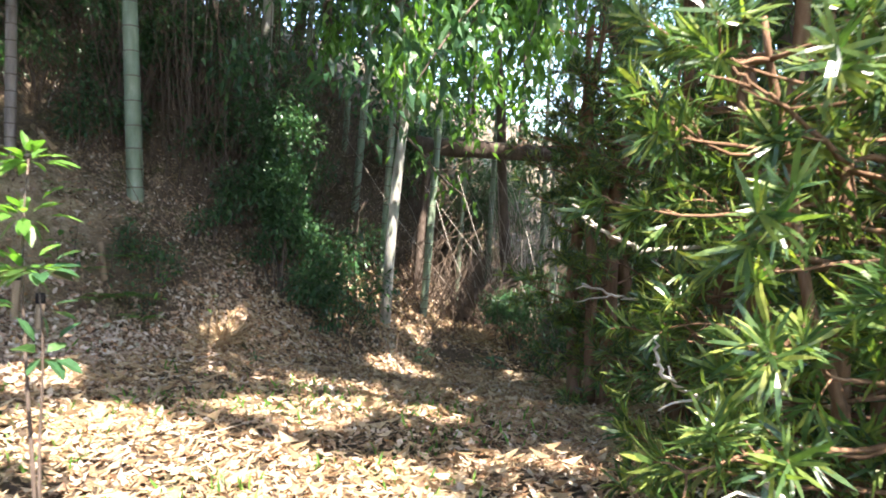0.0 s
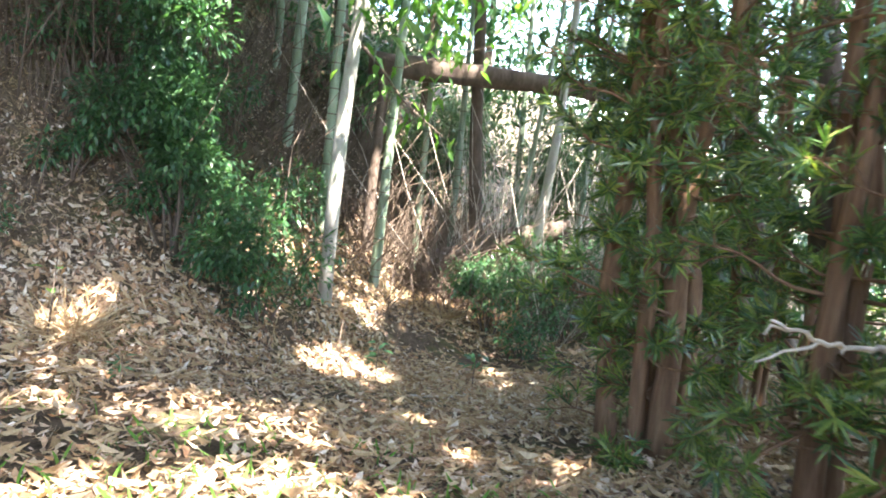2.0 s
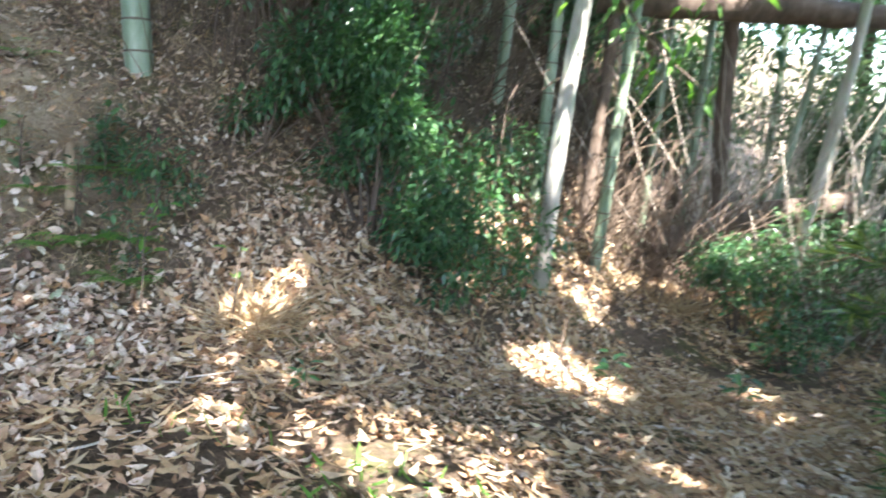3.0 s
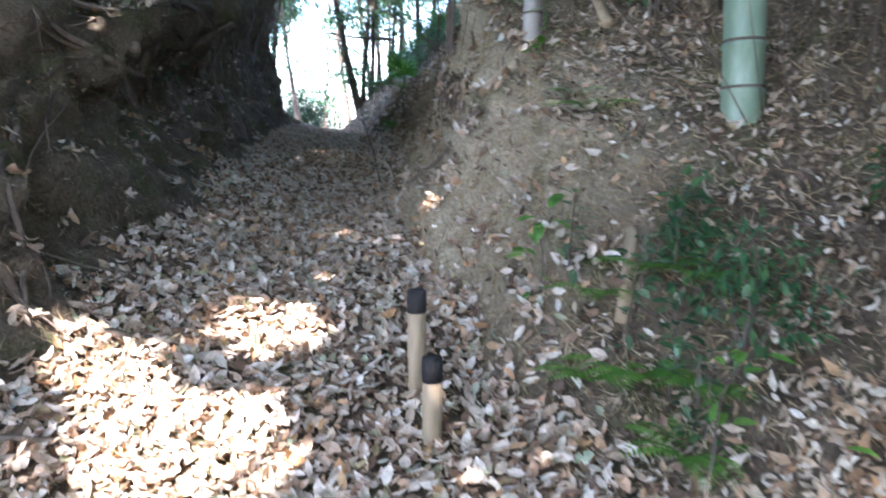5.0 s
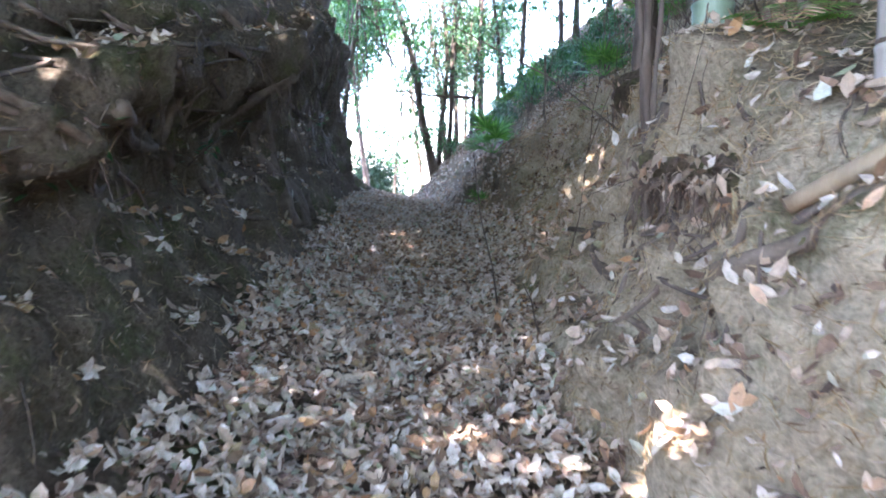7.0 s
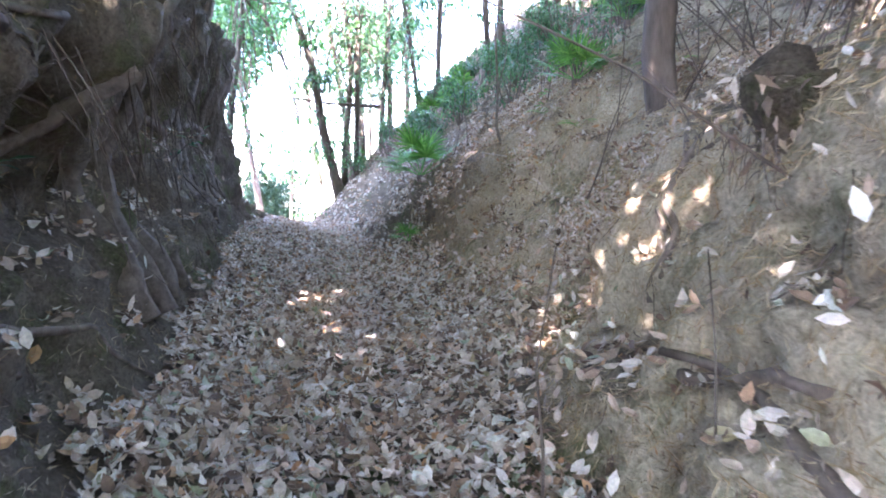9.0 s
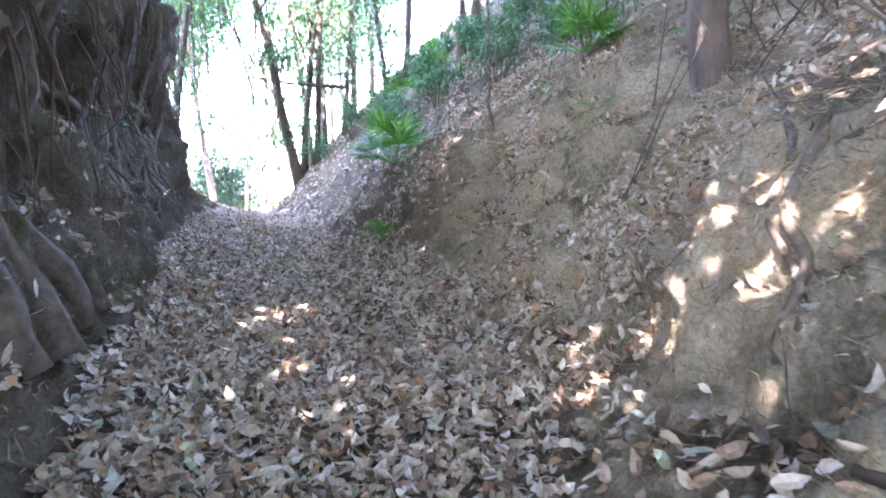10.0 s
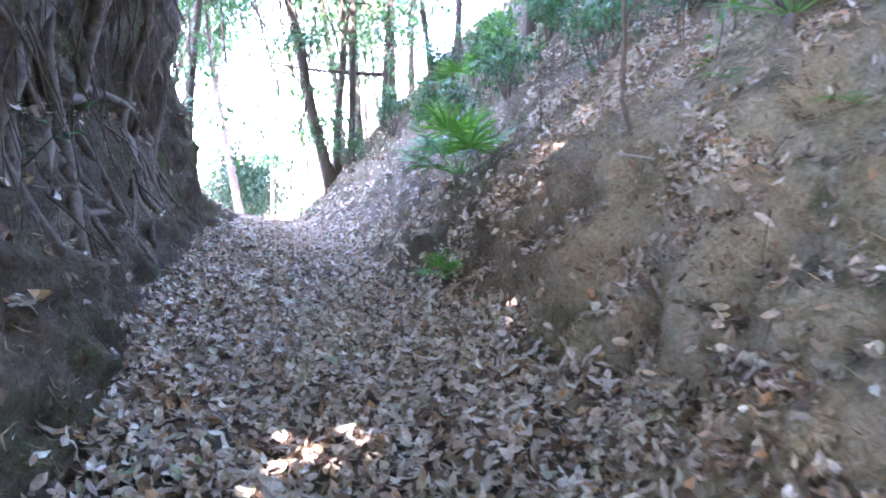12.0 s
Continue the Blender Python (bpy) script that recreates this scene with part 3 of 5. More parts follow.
def bush(x, y, size, count, leaf, seed=0, label="leafy evergreen shrub with glossy dark leaves", mat=None, slim=0.42, name="shrub", lumps=9, stems=7, droop=0.3, z=None):
    g = np.random.default_rng(seed + 900)
    z = soil_at(x, y) if z is None else z
    e = thing(name, label, "shrub", (x, y, z), "undergrowth shrubs")
    size = np.array(size, float)
    tips, sh = [], Shape()
    for k in range(lumps):
        d = unit(1, g)[0] * g.uniform(0.25, 0.9)
        c = np.array([0, 0, size[2] * 0.55]) + d * size * np.array([1, 1, 0.5])
        tips.append(spray(g, c, float(size[:2].mean()) * 0.48, count // lumps, leaf, slim, droop, LEAF6, 0.8))
        if k < stems:
            sh.tube(bent_path((0.15 * d[0] * size[0], 0.15 * d[1] * size[1], -0.05), c, 7, 0.15, seed * 7 + k), np.linspace(0.014, 0.004, 7), 5)
    part("stemwork", sh.mesh("stemwork", BARK), e)
    v, f = join(tips)
    part("foliage", raw_mesh("foliage", v, f, mat or GREEN, False), e)
    return e


def whorls(g, tips, ways, mat_leaf, count=16, length=0.13):
    """Rosettes of strap leaves at twig ends."""
    n = len(tips)
    at = np.repeat(tips, count, 0) + np.repeat(ways, count, 0) * g.uniform(-0.06, 0.012, (n * count, 1))
    d = unit(n * count, g)
    w = np.repeat(ways, count, 0)
    along = d - w * (d * w).sum(1)[:, None] * 0.9 + w * g.uniform(0.15, 0.9, (n * count, 1)) + np.array([0, 0, -0.06])
    ln = g.uniform(length * 0.6, length * 1.2, n * count)
    return leaves(at, along, w + unit(n * count, g) * 0.3, ln, ln * g.uniform(0.09, 0.125, n * count), BLADE, g.normal(-0.2, 0.2, n * count))


def podocarp(x, y, tall, reach, stems, twigs, seed, label, stout=(0.035, 0.06), leaf=0.13, low=2):
    """A many-stemmed evergreen with strap leaves in rosettes."""
    g = np.random.default_rng(seed + 40)
    z = soil_at(x, y)
    e = thing("evergreen_shrub", label, "shrub", (x, y, z), "strap-leaved evergreens")
    lines = []
    for k in range(stems):
        a = k / stems * TAU + g.uniform(-0.4, 0.4)
        foot = np.array([0.22 * math.cos(a), 0.22 * math.sin(a), -0.1])
        head = np.array([math.cos(a) * reach * g.uniform(0.15, 0.5), math.sin(a) * reach * g.uniform(0.15, 0.5), tall * g.uniform(0.8, 1.0)])
        p = bent_path(foot, head, 14, 0.11, seed * 13 + k)
        r = g.uniform(*stout)
        part("stem", Shape().tube(p, r * np.linspace(1.0, 0.35, 14), 9, 0.4).mesh("stem", BARK_RED), e)
        lines.append(p)
    boughs, tips, ways = Shape(), [], []
    for k in range(twigs):
        p = lines[k % stems]
        base = p[int(g.integers(low, 13))]
        a = g.uniform(0, TAU)
        out = np.array([math.cos(a), math.sin(a), g.uniform(-0.15, 0.45)])
        end = base + out * reach * g.uniform(0.35, 1.0)
        end[2] = min(max(end[2], 0.12), tall)
        q = bent_path(base, end, 8, 0.16, seed * 97 + k, 0.05)
        boughs.tube(q, np.linspace(0.013, 0.004, 8), 5)
        for j in (5, 6, 7):
            for _ in range(2):
                w = out + unit(1, g)[0] * 0.9 + np.array([0, 0, 0.25])
                w /= np.linalg.norm(w)
                tip = q[j] + w * g.uniform(0.06, 0.2)
                boughs.tube(np.stack([q[j], (q[j] + tip) / 2 + 0.01, tip]), (0.005, 0.004, 0.003), 4)
                tips.append(tip)
                ways.append(w)
    part("branchwork", boughs.mesh("branchwork", BARK_RED), e)
    tips, ways = np.array(tips), np.array(ways)
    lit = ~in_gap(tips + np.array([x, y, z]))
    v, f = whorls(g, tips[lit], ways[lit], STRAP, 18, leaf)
    part("foliage", raw_mesh("foliage", v, f, STRAP, False), e, "strap leaves in green rosettes")
    return e



# ---- gaps cut in the added canopy so that sun reaches chosen spots: x, y, z, radius ----
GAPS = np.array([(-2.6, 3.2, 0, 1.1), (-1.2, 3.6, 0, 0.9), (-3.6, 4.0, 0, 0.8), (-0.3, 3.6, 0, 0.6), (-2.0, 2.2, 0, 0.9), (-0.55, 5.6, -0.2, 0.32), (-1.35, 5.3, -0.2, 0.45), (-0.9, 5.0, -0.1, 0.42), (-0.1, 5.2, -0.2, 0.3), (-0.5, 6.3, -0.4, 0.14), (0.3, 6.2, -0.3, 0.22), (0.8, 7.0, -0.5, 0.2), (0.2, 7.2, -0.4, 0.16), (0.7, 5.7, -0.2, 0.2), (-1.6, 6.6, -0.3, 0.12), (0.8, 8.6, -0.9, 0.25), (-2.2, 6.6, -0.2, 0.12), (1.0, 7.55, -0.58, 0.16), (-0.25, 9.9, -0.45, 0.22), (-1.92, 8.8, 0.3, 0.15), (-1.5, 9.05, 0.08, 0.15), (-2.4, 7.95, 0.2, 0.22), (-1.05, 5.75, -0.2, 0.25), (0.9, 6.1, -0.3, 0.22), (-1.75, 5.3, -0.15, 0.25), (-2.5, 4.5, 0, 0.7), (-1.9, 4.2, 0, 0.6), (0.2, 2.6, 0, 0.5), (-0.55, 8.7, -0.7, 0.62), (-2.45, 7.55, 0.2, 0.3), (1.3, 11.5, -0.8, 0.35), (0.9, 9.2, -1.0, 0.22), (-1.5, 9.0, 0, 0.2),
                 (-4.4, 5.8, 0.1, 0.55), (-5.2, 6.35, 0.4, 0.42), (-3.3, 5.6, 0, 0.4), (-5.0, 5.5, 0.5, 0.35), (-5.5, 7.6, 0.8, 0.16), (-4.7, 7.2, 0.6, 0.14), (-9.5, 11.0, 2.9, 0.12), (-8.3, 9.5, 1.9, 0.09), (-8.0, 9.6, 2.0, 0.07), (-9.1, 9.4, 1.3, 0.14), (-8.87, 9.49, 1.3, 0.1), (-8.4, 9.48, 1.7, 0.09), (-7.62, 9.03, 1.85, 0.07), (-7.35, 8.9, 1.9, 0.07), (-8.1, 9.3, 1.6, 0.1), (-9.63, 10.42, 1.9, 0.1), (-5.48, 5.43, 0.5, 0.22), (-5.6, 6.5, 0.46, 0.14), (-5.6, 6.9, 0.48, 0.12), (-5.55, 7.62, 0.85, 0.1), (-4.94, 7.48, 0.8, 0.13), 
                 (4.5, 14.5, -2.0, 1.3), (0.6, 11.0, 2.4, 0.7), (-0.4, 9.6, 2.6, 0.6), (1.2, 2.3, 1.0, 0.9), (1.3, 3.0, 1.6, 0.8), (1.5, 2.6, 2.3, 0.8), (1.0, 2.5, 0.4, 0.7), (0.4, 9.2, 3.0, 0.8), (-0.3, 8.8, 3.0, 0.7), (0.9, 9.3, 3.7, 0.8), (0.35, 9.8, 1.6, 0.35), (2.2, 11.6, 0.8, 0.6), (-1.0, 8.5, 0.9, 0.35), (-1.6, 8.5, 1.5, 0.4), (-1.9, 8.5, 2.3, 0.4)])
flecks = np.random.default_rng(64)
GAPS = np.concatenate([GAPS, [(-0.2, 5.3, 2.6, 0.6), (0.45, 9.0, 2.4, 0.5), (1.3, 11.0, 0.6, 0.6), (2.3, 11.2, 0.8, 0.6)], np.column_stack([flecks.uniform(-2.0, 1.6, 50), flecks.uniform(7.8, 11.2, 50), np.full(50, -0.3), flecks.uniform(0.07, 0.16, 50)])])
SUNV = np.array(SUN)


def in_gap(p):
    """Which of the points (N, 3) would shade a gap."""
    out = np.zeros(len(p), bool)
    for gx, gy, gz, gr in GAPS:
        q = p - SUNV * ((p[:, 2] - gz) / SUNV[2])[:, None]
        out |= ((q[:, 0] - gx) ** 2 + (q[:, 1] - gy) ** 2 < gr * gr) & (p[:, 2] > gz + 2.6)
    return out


def canopy_tree(x, y, tall, reach, count, seed, radius=0.11, leaf=0.17, label="tall broadleaf forest tree added for the shade of its spreading crown", deep=1.3, leafmat=None, bark=None, group="canopy trees", lean=(0, 0)):
    """A tree whose crown spreads high over the path, leafless where it would shade a gap."""
    g = np.random.default_rng(seed + 3000)
    z = soil_at(x, y)
    e = thing("tree", label, "tree", (x, y, z), group)
    trunk = bent_path((0, 0, -0.2), (lean[0], lean[1], tall), 12, 0.05, seed)
    bole = part("trunk", Shape().tube(trunk, radius * np.linspace(1.15, 0.35, 12), 10, 0.25).mesh("trunk", bark or BARK), e)
    ends = unit(26, g) * np.array([reach, reach, deep]) * (g.random((26, 1)) ** 0.4) + trunk[-1]
    for k in range(0, 26, 5):
        part("limb", Shape().tube(bent_path(trunk[int(g.integers(6, 11))], ends[k], 7, 0.12, seed * 11 + k), np.linspace(radius * 0.35, 0.012, 7), 5).mesh("limb", bark or BARK), bole)
    c = ends[g.integers(0, 26, count)]
    at = c + unit(count, g) * reach * 0.42 * (g.random((count, 1)) ** 0.5) * np.array([1, 1, 0.6])
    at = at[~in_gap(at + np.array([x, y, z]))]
    n = len(at)
    ln = g.uniform(leaf * 0.7, leaf * 1.2, n)
    v, f = leaves(at, unit(n, g) + np.array([0, 0, -0.35]), unit(n, g) * 0.6 + np.array([0, 0, 1.0]), ln, ln * 0.46, LEAF4)
    part("crown", raw_mesh("crown", v, f, leafmat or GREEN, False), e)
    return e


def may_stand(x, y):
    """Where a tall tree has its foot: on the banks and around the clearing, not on the path."""
    s, u = to_path(x, y)
    if s > -2.5:
        return u < -2.6 - 0.05 * s or (u > 5.0 and s > 1.5) or (y > 13 and s < 1.5)
    return y < -1.2 or x > 3.3 or (y > 13 and x > -6) or (x < -6 and y < 3)


# unseen trees added to shade the path and the clearing, crowns set sunward
placed = []
pick = np.random.default_rng(12)
SHADED = [(s, u) for s in np.arange(-9.5, 20.5, 2.5) for u in (np.arange(-4.5, 8.6, 2.6) if s < 2.6 else (-0.9, 1.2, 3.1, 5.0))] + [(-0.4, 2.4), (0.9, 3.0), (-1.4, 3.2), (0.6, 1.9), (12.5, 1.4), (15, 1.6), (17.5, 1.6), (7.6, 1.8), (8.6, 2.2), (3.9, 1.9), (1.5, -2.4), (3.5, -2.6), (5.5, -2.6), (7.5, -2.8)]
for s, u in SHADED:
    gx, gy = to_world(s + pick.uniform(-0.5, 0.5), u + pick.uniform(-0.5, 0.5))
    up = 8.2 + pick.uniform(-0.5, 0.8) + (1.5 if s > 8 else 0)
    cx, cy = gx + SUN.x / SUN.z * up, gy + SUN.y / SUN.z * up
    best = None
    for rad in (0, 0.7, 1.4, 2.1, 2.8, 3.5, 4.2, 5.0):
        for a in np.arange(0, TAU, 0.5):
            tx, ty = cx + rad * math.cos(a), cy + rad * math.sin(a)
            if may_stand(tx, ty) and all((tx - px) ** 2 + (ty - py) ** 2 > 0.8 for px, py in placed):
                best = (tx, ty)
                break
        if best:
            break
    if best is None:
        continue
    placed.append(best)
    tx, ty = best
    canopy_tree(tx, ty, up - soil_at(tx, ty), 2.0, (6500 if s > 9.5 else 3400) if s > 2.6 else 4600, len(placed), lean=(cx - tx, cy - ty), radius=0.1, leaf=0.25)

# ---- the clearing ----
podocarp(1.62, 6.75, 4.2, 0.62, 5, 170, 1, "tall many-stemmed evergreen with strap leaves and reddish stems", (0.06, 0.10), 0.115, 1)
podocarp(2.15, 5.4, 4.2, 0.85, 6, 100, 2, "tall many-stemmed evergreen with strap leaves and reddish stems", (0.05, 0.08), 0.115, 2)
podocarp(2.05, 4.0, 3.6, 0.9, 6, 85, 3, "bushy evergreen with strap leaves beside the clearing", (0.04, 0.07), 0.145)
podocarp(1.9, 2.6, 2.45, 0.95, 6, 120, 4, "sunlit evergreen with yellow-green strap leaves", leaf=0.15)
podocarp(3.2, 4.6, 4.0, 1.0, 5, 90, 6, "shaded evergreen with strap leaves behind the first row")
podocarp(3.0, 7.6, 4.0, 0.9, 5, 90, 7, "shaded evergreen with strap leaves behind the first row")


def dead_twig(points, radius, name="dead_branch", label="bleached bare dead branch reaching out of the evergreen", forks=3, seed=0, mat=None):
    g = np.random.default_rng(seed + 77)
    p = np.array(points, float)
    t = np.linspace(0, len(p) - 1, 6 * len(p))
    fine = np.stack([np.interp(t, range(len(p)), p[:, k]) for k in range(3)], 1)
    fine[1:-1] += g.normal(size=(len(fine) - 2, 3)) * radius * 0.5
    e = thing(name, label, "branch", tuple(p[0]))
    part("main_twig", Shape().tube(fine - p[0], np.linspace(radius, radius * 0.4, len(fine)), 6, 0.4).mesh("main_twig", mat or BONE), e)
    for k in range(forks):
        a = fine[int(len(fine) * (0.45 + 0.17 * k)) % len(fine)] - p[0]
        b = a + (unit(1, g)[0] * 0.7 + (p[-1] - p[0]) / np.linalg.norm(p[-1] - p[0])) * g.uniform(0.08, 0.18)
        part("side_twig", Shape().tube(bent_path(a, b, 6, 0.2, seed + k), np.linspace(radius * 0.55, radius * 0.25, 6), 5).mesh("side_twig", mat or BONE), e)


dead_twig([(1.5, 2.9, 0.75), (1.15, 2.75, 0.72), (0.9, 2.7, 0.85), (0.86, 2.68, 1.0)], 0.014, seed=1)
dead_twig([(1.4, 3.5, 1.35), (1.0, 3.35, 1.32), (0.75, 3.3, 1.42), (0.66, 3.3, 1.52)], 0.013, seed=2, forks=4)
dead_twig([(1.8, 2.6, 1.75), (1.4, 2.4, 1.72), (1.1, 2.3, 1.9), (0.95, 2.3, 2.0)], 0.012, seed=3, mat=BARK_RED, label="thin reddish bare branch of the evergreen")
dead_twig([(1.6, 4.6, 0.9), (1.2, 4.4, 0.95), (0.9, 4.3, 1.05)], 0.012, seed=4)
dead_twig([(1.9, 2.1, 0.55), (1.4, 2.05, 0.5), (1.1, 2.1, 0.62), (1.02, 2.1, 0.7)], 0.015, seed=5, forks=2)

bamboo(-3.78, 8.37, 9.0, 0.10, (-0.05, 0.03), "thick green bamboo culm on the spur of the bank", seed=1)
for k, (bx, by, r, lx, ly, tl) in enumerate([(-0.26, 10.87, 0.065, 0.05, 0.0, 9), (-0.95, 10.9, 0.06, 0.04, 0.0, 9), (-1.5, 11.6, 0.065, 0.07, 0.0, 9.5), (-2.6, 12.2, 0.06, 0.08, 0.02, 9), (-3.3, 11.2, 0.06, -0.02, 0.0, 9), (-1.9, 13.0, 0.06, 0.03, 0.0, 9), (0.9, 13.2, 0.055, 0.02, 0.0, 9), (0.3, 12.4, 0.05, 0.03, 0.0, 8.5), (2.1, 14.2, 0.06, 0.0, 0.0, 9), (-4.6, 12.4, 0.065, 0.0, 0.0, 9), (-5.6, 11.2, 0.06, -0.03, 0.0, 9), (3.4, 13.6, 0.055, 0.03, 0.0, 9), (-7.0, 12.8, 0.06, 0.0, 0, 9), (-6.4, 13.8, 0.06, 0.03, 0, 9), (1.6, 12.2, 0.04, 0.12, 0, 8), (2.7, 12.6, 0.04, 0.06, 0, 8)]):
    bamboo(bx, by, tl, r, (lx, ly), "slender grey-green bamboo culm in the shaded grove", seed=10 + k)
canopy_tree(-0.78, 9.62, 8.0, 2.8, 9000, 60, 0.07, label="slender pale-barked tree at the edge of the clearing", bark=BARK_PALE, lean=(0.5, -0.9))
canopy_tree(-2.9, 11.0, 8.0, 2.8, 8000, 61, 0.08, label="slender grey-barked tree in the shaded grove", bark=BARK_PALE, lean=(0.2, -1.2))
canopy_tree(1.8, 11.6, 8.0, 2.6, 8000, 62, 0.06, label="slender grey-barked tree in the shaded grove", bark=BARK_PALE, lean=(0.2, -1.0))


def leafy_bough(start, end, count, leaf, seed, label, mat, drop=0.5):
    """A hanging bough of a tree outside the view, with its leaves."""
    g = np.random.default_rng(seed + 1300)
    e = thing("leafy_branch", label, "branch", tuple(start), "hanging boughs")
    p = bent_path((0, 0, 0), np.array(end) - np.array(start), 10, 0.08, seed, -0.05)
    part("twig", Shape().tube(p, np.linspace(0.022, 0.005, 10), 6).mesh("twig", BARK), e)
    c = p[g.integers(3, 10, count)]
    at = c + unit(count, g) * 0.42 * (g.random((count, 1)) ** 0.6)
    ln = g.uniform(leaf * 0.6, leaf * 1.2, count)
    v, f = leaves(at, unit(count, g) * 0.7 + np.array([0, 0, -drop]), unit(count, g) * 0.5 + np.array([0, 0, 1.0]), ln, ln * 0.4, LEAF6, g.normal(-0.25, 0.15, count))
    part("foliage", raw_mesh("foliage", v, f, mat, False), e)


# boughs of the pale tree and its neighbours, hanging over the grove
for k, (a, b, n, lf, m) in enumerate([((-0.6, 9.3, 4.2), (0.7, 8.6, 3.0), 230, 0.21, FRESH), ((-0.6, 9.3, 4.0), (-0.5, 8.4, 2.9), 230, 0.21, FRESH), ((-0.65, 9.3, 3.6), (0.35, 9.3, 2.3), 120, 0.18, FRESH), ((-0.7, 9.3, 2.6), (0.35, 9.8, 1.55), 50, 0.2, FRESH), ((-0.6, 9.3, 4.4), (-1.6, 8.9, 3.5), 230, 0.2, FRESH), ((-0.5, 9.35, 4.8), (1.6, 9.4, 3.8), 260, 0.21, FRESH), ((-0.5, 9.35, 5.0), (0.6, 9.0, 4.1), 260, 0.21, FRESH), ((-1.9, 8.8, 3.4), (-2.7, 8.2, 3.1), 200, 0.17, GREEN), ((1.4, 6.8, 3.6), (0.3, 8.3, 3.9), 200, 0.2, FRESH)]):
    leafy_bough(a, b, n, lf, k, "bough of drooping bright green leaves over the grove", m, 0.9)

for k, (a, b, n, lf, m) in enumerate([((1.3, 5.9, 4.4), (-0.2, 5.0, 2.3), 300, 0.17, GREEN), ((1.3, 5.9, 4.4), (0.4, 5.1, 2.4), 300, 0.17, FRESH), ((1.3, 5.9, 4.4), (-0.75, 5.4, 2.7), 300, 0.17, GREEN), ((1.3, 5.9, 4.5), (-0.3, 5.6, 3.0), 300, 0.17, FRESH), ((1.3, 5.9, 4.5), (0.6, 5.4, 3.1), 300, 0.17, GREEN), ((1.3, 5.9, 4.6), (-1.3, 5.8, 3.2), 300, 0.17, GREEN), ((1.3, 5.9, 4.6), (0.1, 5.3, 2.9), 260, 0.17, GREEN)]):
    leafy_bough(a, b, n, lf, 20 + k, "bough of drooping glossy green leaves above the clearing", m, 0.9)

for k, (x, y, rx, hz, c) in enumerate([(-3.4, 9.9, 0.8, 2.4, 2200), (-4.4, 9.6, 0.7, 1.7, 1700), (-5.4, 10.2, 0.9, 2.4, 2200), (-6.6, 10.0, 0.8, 2.2, 2000), (-4.5, 10.9, 1.0, 2.8, 2600), (-2.9, 11.0, 0.9, 2.6, 2200), (-6.0, 11.6, 1.1, 2.8, 2600), (-7.6, 11.0, 1.0, 2.4, 2200)]):
    bush(x, y, (rx, rx * 0.8, hz), c, 0.09, 160 + k, "tall dark evergreen thicket shrub in deep shade", lumps=16, stems=12)

bush(-2.1, 8.75, (0.8, 0.55, 2.9), 6500, 0.085, 1, "dense dark green shrub growing up the slope", lumps=26)
bush(-2.05, 8.7, (0.65, 0.45, 1.5), 2800, 0.085, 12, "dense dark green shrub growing up the slope", lumps=16)
bush(-1.3, 8.75, (0.85, 0.5, 1.3), 3400, 0.085, 2, "low glossy green shrub in front of the grove", lumps=16)
bush(2.3, 11.4, (0.9, 0.7, 1.6), 2300, 0.085, 3, "glossy green shrub beside a dry bank", lumps=14)
for k, (x, y, w, hz, c) in enumerate([(2.4, 13.5, 1.2, 3.6, 4200), (3.9, 13.3, 1.1, 3.2, 3600), (0.9, 14.4, 1.2, 3.8, 4200), (5.0, 12.4, 1.1, 3.0, 3600), (-0.6, 13.6, 1.0, 2.6, 2600)]):
    bush(x, y, (w, w * 0.75, hz), c, 0.13, 180 + k, "pale green leafy thicket lit from behind the grove", mat=HAZY, lumps=30, stems=14)
bush(-3.25, 7.75, (0.5, 0.35, 0.5), 500, 0.07, 4, "low dark green shrub on the slope")
bush(-2.5, 9.6, (0.8, 0.6, 1.4), 1500, 0.09, 5, "dark green shrub in the shade of the grove")
bush(1.25, 10.9, (0.6, 0.5, 1.3), 2000, 0.085, 11, "glossy green shrub beside a dry bank", lumps=12)
bush(3.2, 9.8, (1.0, 0.9, 2.2), 2400, 0.09, 6, "dark green shrub in the shade of the grove", lumps=14)
bush(-6.6, 10.6, (0.8, 0.7, 1.4), 1500, 0.09, 7, "dark green shrub in the shade of the grove")
bush(-4.7, 9.8, (0.6, 0.5, 0.9), 900, 0.08, 8, "dark green shrub in the shade of the grove")

for k, (x, y, sz, c) in enumerate([(-4.6, 8.6, 0.8, 900), (-3.2, 9.4, 0.9, 1000), (-4.2, 9.0, 0.6, 700), (-5.6, 9.4, 1.0, 1000), (-2.9, 8.6, 0.5, 500), (-6.6, 9.6, 0.9, 900), (-3.6, 10.2, 1.2, 1300), (-1.2, 10.4, 0.9, 800), (-5.0, 11.0, 1.4, 1400), (1.6, 10.2, 0.7, 700), (-2.0, 10.4, 1.1, 1100)]):
    bush(x, y, (0.5 * sz + 0.15, 0.5 * sz + 0.1, sz), c, 0.085, 60 + k, "dark green undergrowth shrub on the shaded slope")

